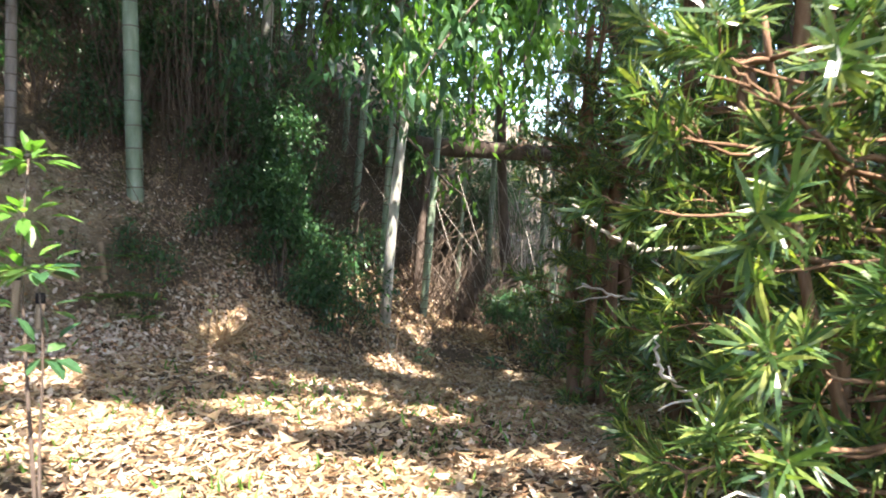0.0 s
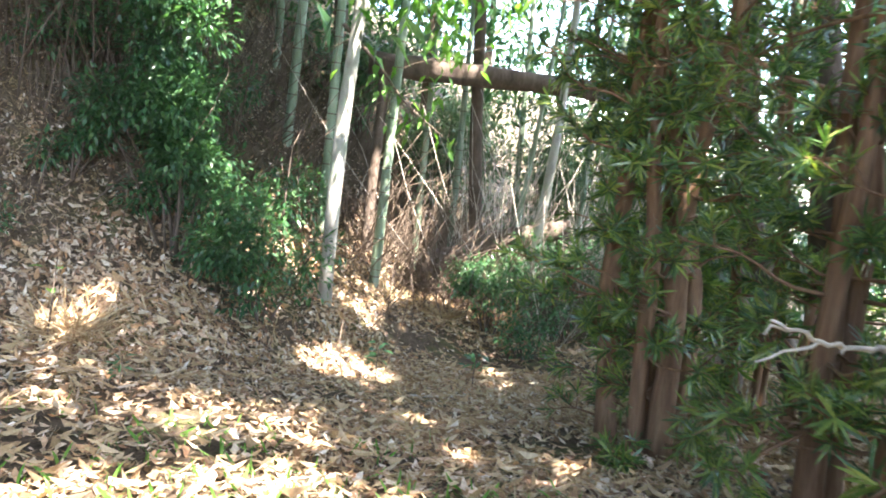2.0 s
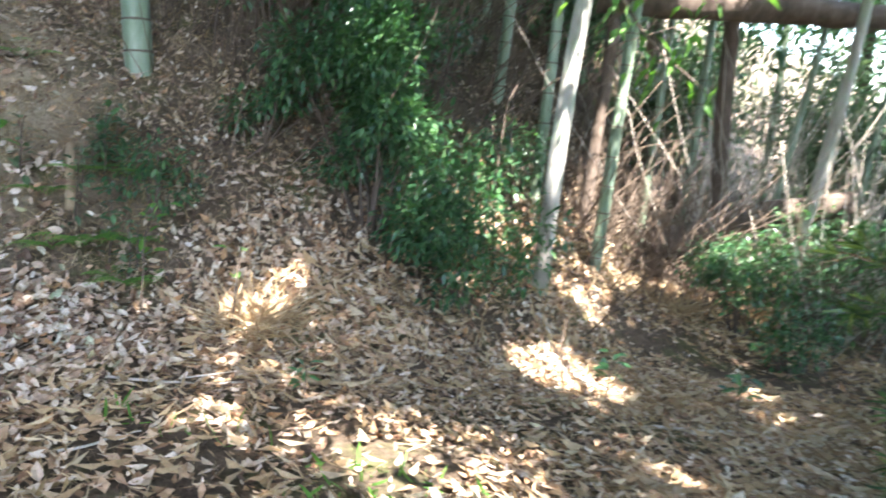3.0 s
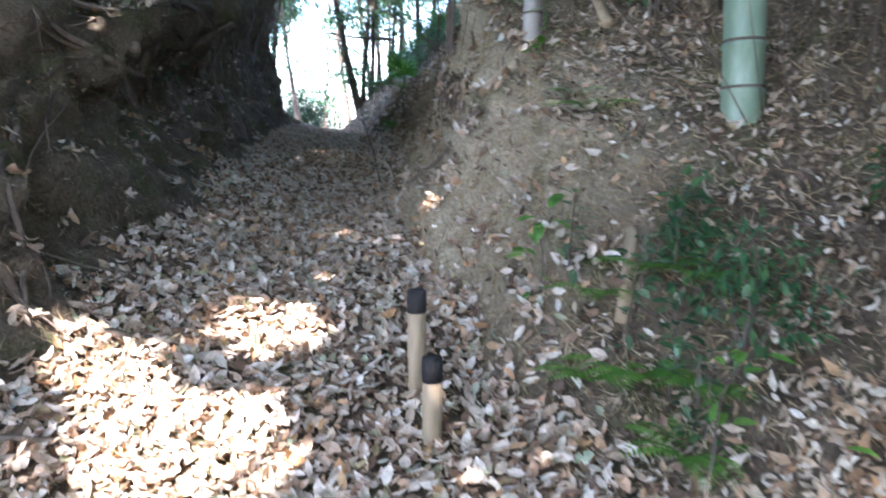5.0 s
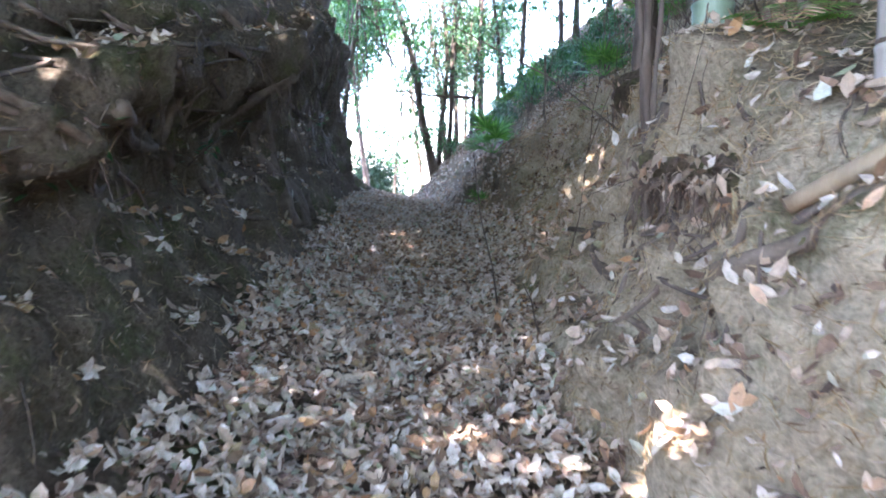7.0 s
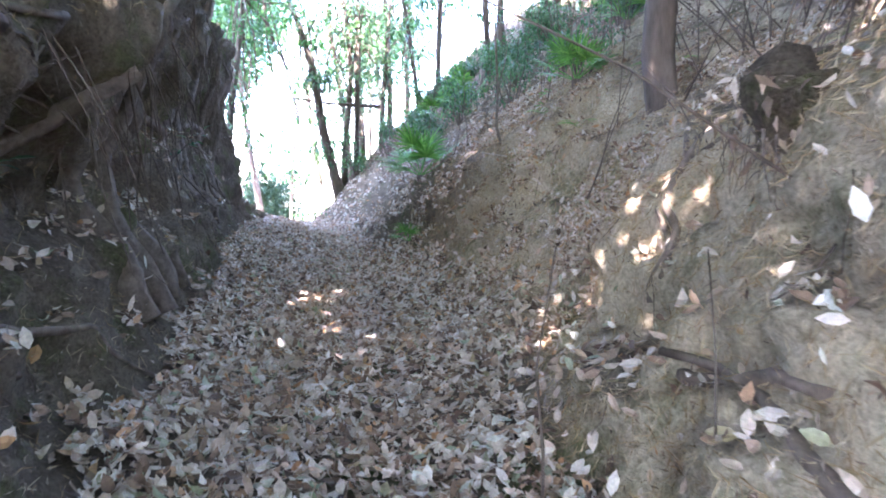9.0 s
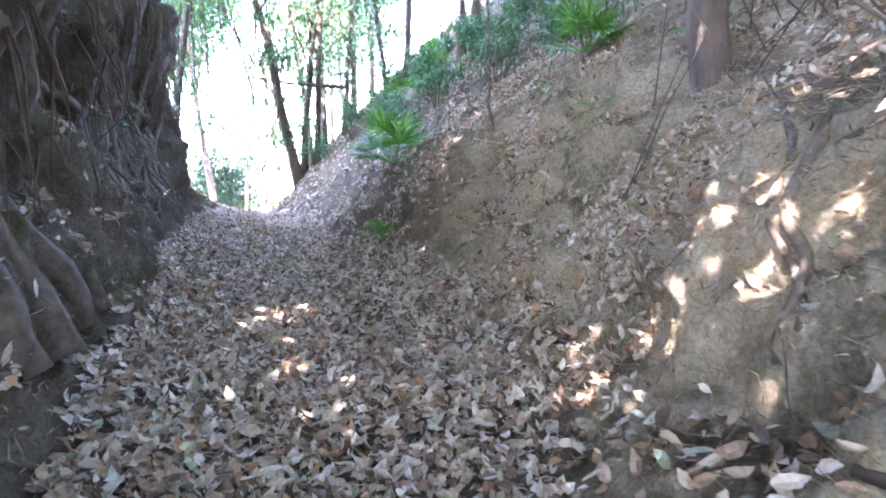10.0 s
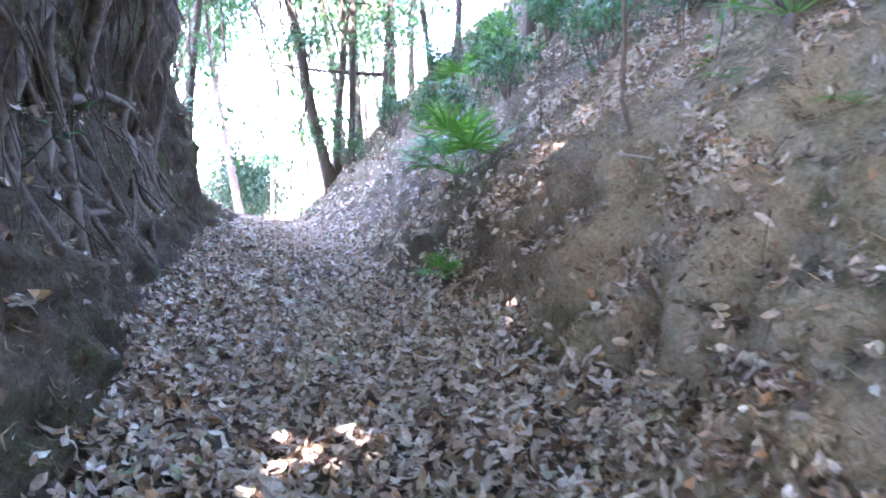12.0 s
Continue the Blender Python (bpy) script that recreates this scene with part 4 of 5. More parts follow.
log = thing("fallen_log", "dark fallen log wedged level between the trees", "log", (1.5, 11.5, 2.45))
part("log_body", Shape().tube(bent_path((-2.0, 0.1, 0.1), (2.4, 0.0, -0.08), 14, 0.02, 4), np.linspace(0.15, 0.12, 14), 12, 0.3).mesh("log_body", BARK), log)
for a, b in (((-1.8, 0.1, 0.1), (-1.9, 0.2, -3.0)), ((2.2, 0.0, -0.08), (2.3, 0.1, -3.6))):
    part("prop", Shape().tube(bent_path(a, b, 8, 0.03, 5), np.linspace(0.06, 0.08, 8), 8, 0.2).mesh("prop", BARK), log)
log2 = thing("fallen_log", "half-buried dark log among dry brush", "log", (0.6, 11.9, soil_at(0.6, 11.9)))
part("log_body", Shape().tube(bent_path((-0.2, 0.0, 0.45), (1.9, 0.1, 1.1), 10, 0.03, 6), np.linspace(0.17, 0.14, 10), 10, 0.3).mesh("log_body", BARK), log2)
part("prop", Shape().tube(bent_path((-0.15, 0, -0.2), (-0.1, 0, 0.5), 5, 0.02, 2), 0.12, 8, 0.3).mesh("prop", BARK), log2)
part("prop", Shape().tube(bent_path((1.8, 0.1, -0.4), (1.8, 0.1, 1.1), 5, 0.02, 3), 0.1, 8, 0.3).mesh("prop", BARK), log2)


def brush(boxes, seed, label, mat, tall=(0.5, 1.9), thick=0.006, lean=0.35, name="dry_brush"):
    """Thin dry canes standing in a thicket: centre, spread and count of each patch."""
    g = np.random.default_rng(seed)
    sh = Shape()
    for cx, cy, rx, ry, n in boxes:
        for _ in range(n):
            x, y = cx + g.normal() * rx, cy + g.normal() * ry
            z = soil_at(x, y)
            h = g.uniform(*tall)
            sh.tube(bent_path((x, y, z - 0.03), (x + g.normal() * lean * h, y + g.normal() * lean * h, z + h), 4, 0.1, int(g.integers(1e6))), np.linspace(thick, thick * 0.4, 4), 4)
    tagged(new(name, sh.mesh(name, mat)), label, "brush", kind="stuff")


brush([(0.9, 12.0, 0.9, 0.5, 500), (1.9, 12.8, 1.0, 0.6, 350), (-1.2, 11.6, 1.2, 0.6, 350), (-3.6, 10.6, 1.2, 0.8, 350), (-5.6, 10.2, 1.0, 0.8, 250), (0.2, 13.4, 2.4, 0.6, 400), (-4.6, 11.8, 1.6, 0.9, 400), (-7.0, 11.4, 1.2, 0.9, 300), (-3.0, 9.6, 0.8, 0.5, 120)], 3, "dense dry brown canes and twigs under the grove", THATCH, (0.3, 1.5), 0.007, 0.75)
brush([(-4.3, 9.2, 0.6, 0.4, 90), (-3.2, 9.0, 0.5, 0.3, 80), (-5.8, 9.6, 0.6, 0.4, 70)], 5, "low dry stems standing on the shaded slope", THATCH, (0.25, 0.9), 0.005, 0.2)
brush([(2.0, 12.4, 0.8, 0.5, 160), (3.4, 12.8, 0.8, 0.6, 160)], 4, "pale sunlit dry reeds behind the fallen log", BONE, (1.2, 3.2), 0.007)

for a, b, c, d, n in ((10.5, 2.6, 0.9, 0.5, 30), (13.0, 2.5, 1.2, 0.6, 30), (15.5, 2.0, 1.0, 0.7, 30), (7.5, 3.2, 1.0, 0.5, 40)):
    x, y = to_world(a, b)
    brush([(x, y, c, d, n)], int(a * 10), "thin dry stems and saplings on the slope above the path", THATCH, (0.4, 1.7), 0.007, 0.12)

brush([(-3.6, 9.9, 0.5, 0.4, 110), (-2.8, 10.2, 0.6, 0.4, 80)], 8, "dark bare saplings and twigs crowding the shaded slope", BARK, (1.0, 3.2), 0.012, 0.12)

# far forest around the clearing and the path
FAR = [(-6.0, 12.6, 30), (-8.8, 13.6, 31), (-2.4, 14.6, 32), (-9, 18, 0), (-5, 19, 1), (-1.5, 18.5, 2), (2.2, 19.5, 3), (6, 18, 4), (9.5, 15, 5), (9.5, 10, 6), (8.5, 5, 7), (8.5, 0, 8), (-4, 16, 9), (0.5, 16.4, 10), (-7.6, 16, 11), (-13, 17.5, 12), (4.2, 16.8, 13), (6.2, 13.2, 14), (6.4, 9.4, 15), (-14, 1.5, 16), (-16, 5, 17), (-3.5, -9.5, 18), (3.5, -10, 19), (-9.5, -7.5, 20), (-14.5, -3, 21), (8, -5, 22)]
back = np.random.default_rng(19)
FAR += [(x + back.uniform(-0.5, 0.5), (14.6 if x < 0 or x > 3 else 16.0) + back.uniform(-0.7, 0.7), 40 + k) for k, x in enumerate(np.arange(-10, 7, 1.7)) if not -1.5 < x < 4]


def low_tree(seed):
    g = np.random.default_rng(seed + 700)
    e = thing("tree", "shaded forest tree leafy down to the ground", "tree", (0, 0, 0), "background trees")
    trunk = bent_path((0, 0, -0.4), (g.normal() * 0.4, g.normal() * 0.4, 8.5), 10, 0.05, seed)
    part("trunk", Shape().tube(trunk, np.linspace(0.13, 0.04, 10), 8, 0.2).mesh("trunk", BARK), e)
    n = 5500
    c = np.column_stack([g.normal(size=60) * 1.2, g.normal(size=60) * 1.2, g.uniform(0.5, 9.0, 60)])[g.integers(0, 60, n)]
    at = c + unit(n, g) * 0.8 * (g.random((n, 1)) ** 0.5)
    at[:, 2] = np.maximum(at[:, 2], 0.05)
    ln = g.uniform(0.16, 0.27, n)
    v, f = leaves(at, unit(n, g) + np.array([0, 0, -0.5]), unit(n, g) * 0.6 + np.array([0, 0, 1.0]), ln, ln * 0.42, LEAF4)
    part("crown", raw_mesh("crown", v, f, GREEN, False), e)
    return e


MODELS = [low_tree(k) for k in range(3)]
for x, y, k in FAR:
    m = pose(x, y, soil_at(x, y) - 0.05, 0, 0, k * 77)
    if k < 3:
        MODELS[k].matrix_basis = m
    else:
        copy_thing(MODELS[k % 3], m)


def seedling(x, y, tall, count, leaf, seed, label, mat, slim=0.45, z=None, lean=(0.1, 0.05), top=0.45, name="seedling"):
    """A little plant: one stem with leaves on stalks."""
    g = np.random.default_rng(seed + 2100)
    z = soil_at(x, y) if z is None else z
    e = thing(name, label, "plant", (x, y, z), "seedlings")
    p = bent_path((0, 0, -0.03), (lean[0] * tall, lean[1] * tall, tall), 8, 0.08, seed)
    part("stem", Shape().tube(p, np.linspace(0.006 + tall * 0.004, 0.003, 8), 5).mesh("stem", BARK), e)
    c = p[g.integers(int(8 * (1 - top)), 8, count)]
    d = unit(count, g) * np.array([1, 1, 0.5]) + np.array([0, 0, 0.15])
    at = c + d * leaf * g.uniform(0.1, 0.9, (count, 1))
    ln = g.uniform(leaf * 0.7, leaf * 1.2, count)
    v, f = leaves(at, d + np.array([0, 0, -0.2]), unit(count, g) * 0.4 + np.array([0, 0, 1.0]), ln, ln * slim, LEAF8, g.normal(-0.3, 0.15, count))
    part("foliage", raw_mesh("foliage", v, f, mat, False), e)
    return e


seedling(-1.82, 3.05, 1.76, 70, 0.13, 1, "fresh green sapling at the clearing's edge", FRESH, 0.4, top=0.3, lean=(-0.02, 0.0))
seedling(-1.72, 2.95, 1.2, 26, 0.13, 2, "sapling with broad glossy leaves at the clearing's edge", GREEN, 0.6, top=0.3, lean=(-0.05, 0.0))
seedling(-3.05, 7.25, 0.7, 12, 0.09, 3, "small green sapling on the leafy slope", FRESH, 0.4)
seedling(-2.55, 7.4, 0.6, 5, 0.085, 4, "yellow-stemmed seedling beside dry straw", FRESH, 0.5)
seedling(-0.2, 8.3, 0.4, 14, 0.1, 5, "low green seedling among fallen leaves", GREEN, 0.5)
seedling(0.7, 8.4, 0.35, 16, 0.1, 6, "low green seedling among fallen leaves", GREEN, 0.5)
seedling(-1.9, 7.0, 0.2, 16, 0.08, 7, "low green seedling among fallen leaves", GREEN, 0.5)


def straw_clump(x, y, size, count, seed, label):
    g = np.random.default_rng(seed + 2500)
    at = np.array([x, y, soil_at(x, y) - 0.01]) + np.column_stack([g.normal(size=(count, 2)) * size * 0.25, np.zeros(count)])
    d = unit(count, g) * np.array([1, 1, 0.3]) + np.array([0, 0, 0.45])
    ln = g.uniform(size * 0.5, size * 1.2, count)
    v, f = leaves(at, d, unit(count, g) + np.array([0, 0, 0.5]), ln, 0.012, BLADE, g.normal(-0.5, 0.3, count))
    tagged(new("dry_grass", raw_mesh("dry_grass", v, f, STRAW, False)), label, "dry grass", "dry tussocks", "stuff")


straw_clump(-2.45, 7.55, 0.45, 260, 1, "sunlit tussock of bleached dry straw")
straw_clump(1.45, 11.5, 0.6, 260, 2, "tussock of golden dry straw on the bank")
straw_clump(-1.5, 9.1, 0.3, 120, 3, "tussock of bleached dry straw")
straw_clump(0.6, 10.9, 0.4, 160, 4, "tussock of bleached dry straw")


g = np.random.default_rng(88)
n = 2400
gx, gy = g.uniform(-3.6, 1.2, n), g.uniform(2.4, 6.4, n)
keep = value_noise(np.column_stack([gx, gy, np.zeros(n)]) * 1.7, 3) > 0.05
at = np.array([(x, y, soil_at(x, y)) for x, y in zip(gx[keep], gy[keep])])
n = len(at)
ln = g.uniform(0.05, 0.14, n)
v, f = leaves(at, unit(n, g) * 0.8 + np.array([0, 0, 0.7]), unit(n, g), ln, ln * 0.14, BLADE, g.normal(-0.3, 0.2, n))
tagged(new("grass", raw_mesh("grass", v, f, FRESH, False)), "sparse green grass blades between fallen leaves", "grass", kind="stuff")


def fallen_stick(a, b, radius, seed, label="thin dry stick lying on the leaf litter", mat=None, bow=0.03):
    """A stick that lies on the ground from a to b (x, y)."""
    t = np.linspace(0, 1, 14)
    g = np.random.default_rng(seed + 2700)
    x = a[0] + (b[0] - a[0]) * t
    y = a[1] + (b[1] - a[1]) * t
    wig = np.cumsum(g.normal(size=14)) * bow * 0.4
    x, y = x + wig * (b[1] - a[1]), y - wig * (b[0] - a[0])
    z = np.array([soil_at(px, py) for px, py in zip(x, y)])
    z = np.maximum(z, np.convolve(np.pad(z, 2, "edge"), np.ones(5) / 5, "valid")) + radius * 0.7 + 0.01
    p = np.column_stack([x, y, z])
    e = thing("stick", label, "stick", tuple(p[0]), "fallen sticks")
    part("stick_body", Shape().tube(p - p[0], np.linspace(radius, radius * 0.55, 14), 6, 0.3).mesh("stick_body", mat or BONE), e)
    if radius > 0.008:
        k = 8
        q = p[k] - p[0]
        part("side_twig", Shape().tube([q, q + np.array([g.normal() * 0.08, g.normal() * 0.08, 0.03]), q + np.array([g.normal() * 0.15, g.normal() * 0.15, 0.08])], (radius * 0.6, radius * 0.5, radius * 0.3), 5).mesh("side_twig", mat or BONE), e)


fallen_stick((-0.75, 9.3), (-0.15, 8.75), 0.018, 1, "bleached crooked stick in a patch of sun", bow=0.15)
fallen_stick((-2.3, 7.0), (-1.5, 7.55), 0.022, 2, "old broken branch lying on the slope", CANE)
fallen_stick((-1.7, 7.9), (-0.9, 8.5), 0.01, 3)
fallen_stick((0.1, 8.0), (1.3, 8.3), 0.012, 4)
fallen_stick((-2.9, 6.5), (-2.2, 6.9), 0.009, 5)
fallen_stick((-2.0, 4.6), (-1.1, 4.2), 0.009, 6)
g = np.random.default_rng(44)
for k in range(16):
    x, y = g.uniform(-3.0, 1.0), g.uniform(4.5, 10)
    a = g.uniform(0, 3.1)
    fallen_stick((x, y), (x + math.cos(a) * g.uniform(0.25, 0.6), y + math.sin(a) * g.uniform(0.25, 0.6)), g.uniform(0.003, 0.007), 100 + k, mat=(BONE, CANE, BARK)[k % 3], bow=0.08)

# ---- the sunken path ----
bamboo(-6.32, 8.62, 9.5, 0.095, (-0.03, 0.06), "thick pale green bamboo culm on the clay bank", seed=30, gap=0.16)
bamboo(-5.2, 8.19, 9.0, 0.065, (-0.02, 0.05), "thick old bamboo culm with pale sheath on the clay bank", seed=31, gap=0.2, mat=OLD_CULM)
for k, (s, u, r, top, tl) in enumerate([(17.5, 0.55, 0.085, (-0.2, -1.5), 6.5), (17.7, 0.65, 0.06, (0.3, 0.2), 8), (17.6, 0.9, 0.055, (-0.3, 0.15), 7.5), (18.4, 1.15, 0.06, (0.2, 0.1), 8), (19.2, 0.9, 0.05, (0.1, -0.3), 8), (17.0, 1.5, 0.045, (0.2, 0.3), 7), (18.6, 1.9, 0.06, (0.2, 0.3), 8), (20, 2.6, 0.06, (0.2, 0.3), 8), (15.5, 2.6, 0.05, (0.2, 0.6), 7), (21, 0.2, 0.05, (0.2, 0.3), 8), (16.5, 2.4, 0.04, (0.1, -0.6), 6), (22, 1.6, 0.05, (0, 0.4), 8), (24, -0.9, 0.04, (0.1, 0.5), 8), (13.5, 3.2, 0.05, (0, 0.3), 7), (14.5, 3.8, 0.06, (0, 0.3), 7), (12.0, 3.9, 0.05, (0, -0.4), 7)]):
    x, y = to_world(s, u)
    tx, ty = to_world(s + top[0], u + top[1])
    broad_tree(x, y, tl, r * 1.5, (tx, ty), (1.3, 1.3, 4.2), 34, 0.15, 60 + k, label="thin leaning tree at the head of the sunken path", per=44, low=0.3, leafmat=(GREEN, HAZY)[k % 2], mid=0.5, clump=0.36)
crossing = thing("bare_branch", "bare branch hung level between the thin trees", "branch", tuple(spot(17.5, 0.6) + np.array([0, 0, 1.9])))
part("branch_body", Shape().tube(bent_path((0.5, 0.9, 0.1), (-0.35, -1.2, 0.3), 10, 0.08, 3), np.linspace(0.05, 0.02, 10), 6, 0.2).mesh("branch_body", BARK), crossing)

x, y = to_world(12.3, -2.75)
tx, ty = to_world(13.0, -0.5)
old = broad_tree(x, y, 3.6, 0.5, (tx, ty), (2.0, 1.6, 1.0), 60, 0.11, 80, label="massive old tree with dark bark gripping the earth bank", sink=1.5)
for k, (s, u, r, top) in enumerate([(16.5, -2.0, 0.1, (0.0, 0.6)), (17.5, -3.0, 0.06, (0, 0.4)), (19, -3.5, 0.06, (0.2, 0.2))]):
    x, y = to_world(s, u)
    tx, ty = to_world(s + top[0], u + top[1])
    broad_tree(x, y, 7.5, r, (tx, ty), (1.4, 1.4, 4.0), 50, 0.15, 90 + k, label="dark slender tree behind the end of the earth bank", per=60, low=0.3, mid=0.48)
for k, (s, u, size) in enumerate([(30, -2.0, (2.2, 2.2, 5.2)), (33, -4.0, (3, 3, 4.5)), (34, 4.5, (3, 3, 5.0)), (27, 4.2, (1.6, 1.6, 3.0))]):
    x, y = to_world(s, u)
    bush(x, y, size, 15000, 0.17, 9 + k, "pale green sunlit bush beyond the crest", mat=HEDGE, lumps=48)
for k, (s, u, lu) in enumerate([(26.0, -4.8, 2.0), (29.0, -5.2, 2.2), (25.5, -1.8, -0.6), (30.0, 3.6, -1.0)]):
    x, y = to_world(s, u)
    canopy_tree(x, y, 8.5, 2.4, 6000, 800 + k, 0.12, 0.2, "tall leafy tree beyond the crest of the path", 1.8, group="trees beyond the crest", lean=(RGT[0] * lu, RGT[1] * lu))


def wall_hit(s, z, left=True):
    x, y = to_world(s, 0.0)
    w = Vector((-RGT[0], -RGT[1], 0)) if left else Vector((RGT[0], RGT[1], 0))
    h = TREE.ray_cast(Vector((x, y, z)), w)
    return np.array(h[0]) if h[0] is not None and h[3] < 6 else None


def root_on_wall(s0, z0, s1, z1, radius, seed, left=True, wig=0.12, n=12):
    """The line of a root that clings to a bank."""
    g = np.random.default_rng(seed + 3300)
    t = np.linspace(0, 1, n)
    w1, w2 = g.normal(size=2) * wig
    pts = []
    for k in t:
        s = s0 + (s1 - s0) * k + w1 * math.sin(k * 5 + seed) + w2 * math.sin(k * 11 + seed * 2)
        z = z0 + (z1 - z0) * k + w2 * math.sin(k * 7 + seed * 3)
        h = wall_hit(s, z, left)
        if h is not None:
            pts.append(h + np.array([RGT[0], RGT[1], 0.0]) * radius * (0.05 if left else -0.05))
    if len(pts) < 5:
        return None
    p = np.array(pts)
    p[1:-1] = (p[:-2] + 2 * p[1:-1] + p[2:]) / 4
    return p


def floor_at(s):
    return float(height(np.array([s]), np.array([0.0]))[0])


g = np.random.default_rng(5)
tangle = thing("root_tangle", "tangle of exposed brown tree roots on the earth wall", "roots", tuple(spot(2.0, -0.9)))
base = np.array(tangle.location)
for k in range(64):
    s0 = g.uniform(-1.2, 8)
    zf_ = floor_at(s0)
    lip = zf_ + float(curve(np.array([s0]), [(-2, 1.3), (0, 1.65), (3, 2.0), (6, 2.5), (8.5, 3.0)])[0]) + 0.25
    z0 = lip - abs(g.normal()) * 0.5
    r = g.choice([0.012, 0.02, 0.03, 0.05], p=[0.4, 0.3, 0.2, 0.1])
    p = root_on_wall(s0, z0, s0 + g.normal() * 0.9, z0 - g.uniform(0.3, 1.3), r, k)
    if p is not None:
        part("root", Shape().tube(p - base, np.linspace(r, r * 0.4, len(p)), 7, 0.35).mesh("root", ROOT), tangle)
buttress = thing("root_buttress", "thick gnarled roots of the old tree flowing down the bank", "roots", tuple(spot(9.5, -1.5)))
base = np.array(buttress.location)
for k in range(22):
    s0 = g.uniform(7.2, 12.8)
    r = g.uniform(0.03, 0.085)
    z0 = floor_at(s0) + g.uniform(1.6, 3.6)
    p = root_on_wall(s0, z0, s0 + g.normal() * 0.7, floor_at(s0) + g.uniform(0.5, 1.0), r, 200 + k, True, 0.1, 14)
    if p is not None:
        part("root", Shape().tube(p - base, np.linspace(r, r * 0.45, len(p)), 9, 0.45).mesh("root", ROOT), buttress)
for k, (s0, z0, s1, z1, r) in enumerate([(6.0, 2.75, 7.6, 2.6, 0.05), (9.5, 3.2, 12.6, 2.7, 0.05), (1.2, 2.1, 2.6, 2.0, 0.045), (2.6, 2.3, 3.2, 1.7, 0.05)]):
    p = root_on_wall(s0, z0, s1, z1, r, 300 + k)
    if p is not None:
        part("root", Shape().tube(p + np.array([*RGT, 0]) * 0.03 - base, np.linspace(r, r * 0.7, len(p)), 8, 0.3).mesh("root", ROOT), buttress)

for k, (s0, s1, r, a, b) in enumerate([(5.6, 5.3, 0.11, 2.4, 0.35), (5.9, 5.9, 0.09, 2.5, 0.3), (5.4, 4.8, 0.07, 2.2, 0.4), (6.1, 6.3, 0.05, 2.0, 0.4)]):
    p = root_on_wall(s0, floor_at(s0) + a, s1, floor_at(s1) + b, r, 700 + k, True, 0.06, 14)
    if p is not None:
        part("root", Shape().tube(p - base, r * np.linspace(0.75, 1.0, len(p)), 10, 0.45).mesh("root", ROOT), buttress)

# fine rootlets and vines hanging from both banks
hair = Shape()
for k in range(620):
    left = k % 3 != 0
    s0 = g.uniform(-1.0, 11)
    z0 = floor_at(s0) + g.uniform(0.3, 2.4)
    h = wall_hit(s0, z0, left)
    if h is None:
        continue
    out = np.array([*RGT, 0]) * (1 if left else -1)
    ln = g.uniform(0.15, 0.5)
    hair.tube(bent_path(h, h + out * g.uniform(0.01, 0.07) + np.array([g.normal() * 0.08, g.normal() * 0.08, -ln]), 5, 0.15, k), np.linspace(0.004, 0.0015, 5), 4)
tagged(new("rootlets", hair.mesh("rootlets", ROOT)), "fine hanging rootlets on the earth banks", "roots", kind="stuff")

veil = Shape()
for k in range(260):
    s0 = g.uniform(4.5, 13.4)
    h = wall_hit(s0, floor_at(s0) + g.uniform(0.9, 3.3), True)
    if h is not None:
        veil.tube(bent_path(h, h + np.array([*RGT, 0]) * g.uniform(0.01, 0.06) + np.array([g.normal() * 0.15, g.normal() * 0.15, -g.uniform(0.3, 1.0)]), 7, 0.12, 900 + k), np.linspace(g.choice([0.005, 0.009, 0.014]), 0.002, 7), 5)
tagged(new("rootlets", veil.mesh("rootlets", ROOT)), "long brown roots hanging down the dark earth wall", "roots", kind="stuff")

# placed on the sunward side of the bush beyond the crest, to shade it
for k, (x, y, rch) in enumerate([(-31.4, 14.2, 3.6), (-28.0, 12.6, 2.6)]):
    canopy_tree(x, y, 10.0, rch, 7000, 840 + k, 0.13, 0.22, "tall leafy tree beyond the crest of the path", 2.0, group="trees beyond the crest")
clump = thing("root_tangle", "dark roots hanging over a washed-out hollow", "roots", tuple(spot(0.8, 1.2)))
base = np.array(clump.location)
for k in range(18):
    s0 = g.uniform(0.2, 1.7)
    r = g.choice([0.01, 0.018, 0.03])
    z0 = floor_at(s0) + g.uniform(1.0, 1.6)
    p = root_on_wall(s0, z0, s0 + g.normal() * 0.3, z0 - g.uniform(0.3, 0.9), r, 500 + k, False, 0.06)
    if p is not None:
        part("root", Shape().tube(p - base, np.linspace(r, r * 0.4, len(p)), 6, 0.35).mesh("root", BARK), clump)

for k in range(26):
    s0 = g.uniform(2.9, 4.8)
    r = g.choice([0.008, 0.014, 0.022])
    z0 = floor_at(s0) + g.uniform(1.5, 2.3)
    p = root_on_wall(s0, z0, s0 + g.normal() * 0.5, z0 - g.uniform(0.1, 0.6), r, 560 + k, False, 0.08)
    if p is not None:
        part("root", Shape().tube(p - base, np.linspace(r, r * 0.4, len(p)), 6, 0.35).mesh("root", ROOT), clump)
p = root_on_wall(1.7, floor_at(1.7) + 0.55, 3.0, floor_at(3.0) + 0.6, 0.03, 599, False, 0.05)
if p is not None:
    part("root", Shape().tube(p - base, np.linspace(0.035, 0.02, len(p)), 8, 0.35).mesh("root", ROOT), clump)
p0 = np.array([-3.78, 7.6, soil_at(-3.78, 7.6)])
cane = thing("bamboo_stake", "short broken pale cane leaning on the slope", "stake", tuple(p0), "cut stakes")
part("shaft", Shape().tube([(0.03, -0.05, -0.1), (-0.04, 0.06, 0.12), (-0.12, 0.17, 0.30)], (0.035, 0.032, 0.03), 10, 0.2).mesh("shaft", CANE), cane)
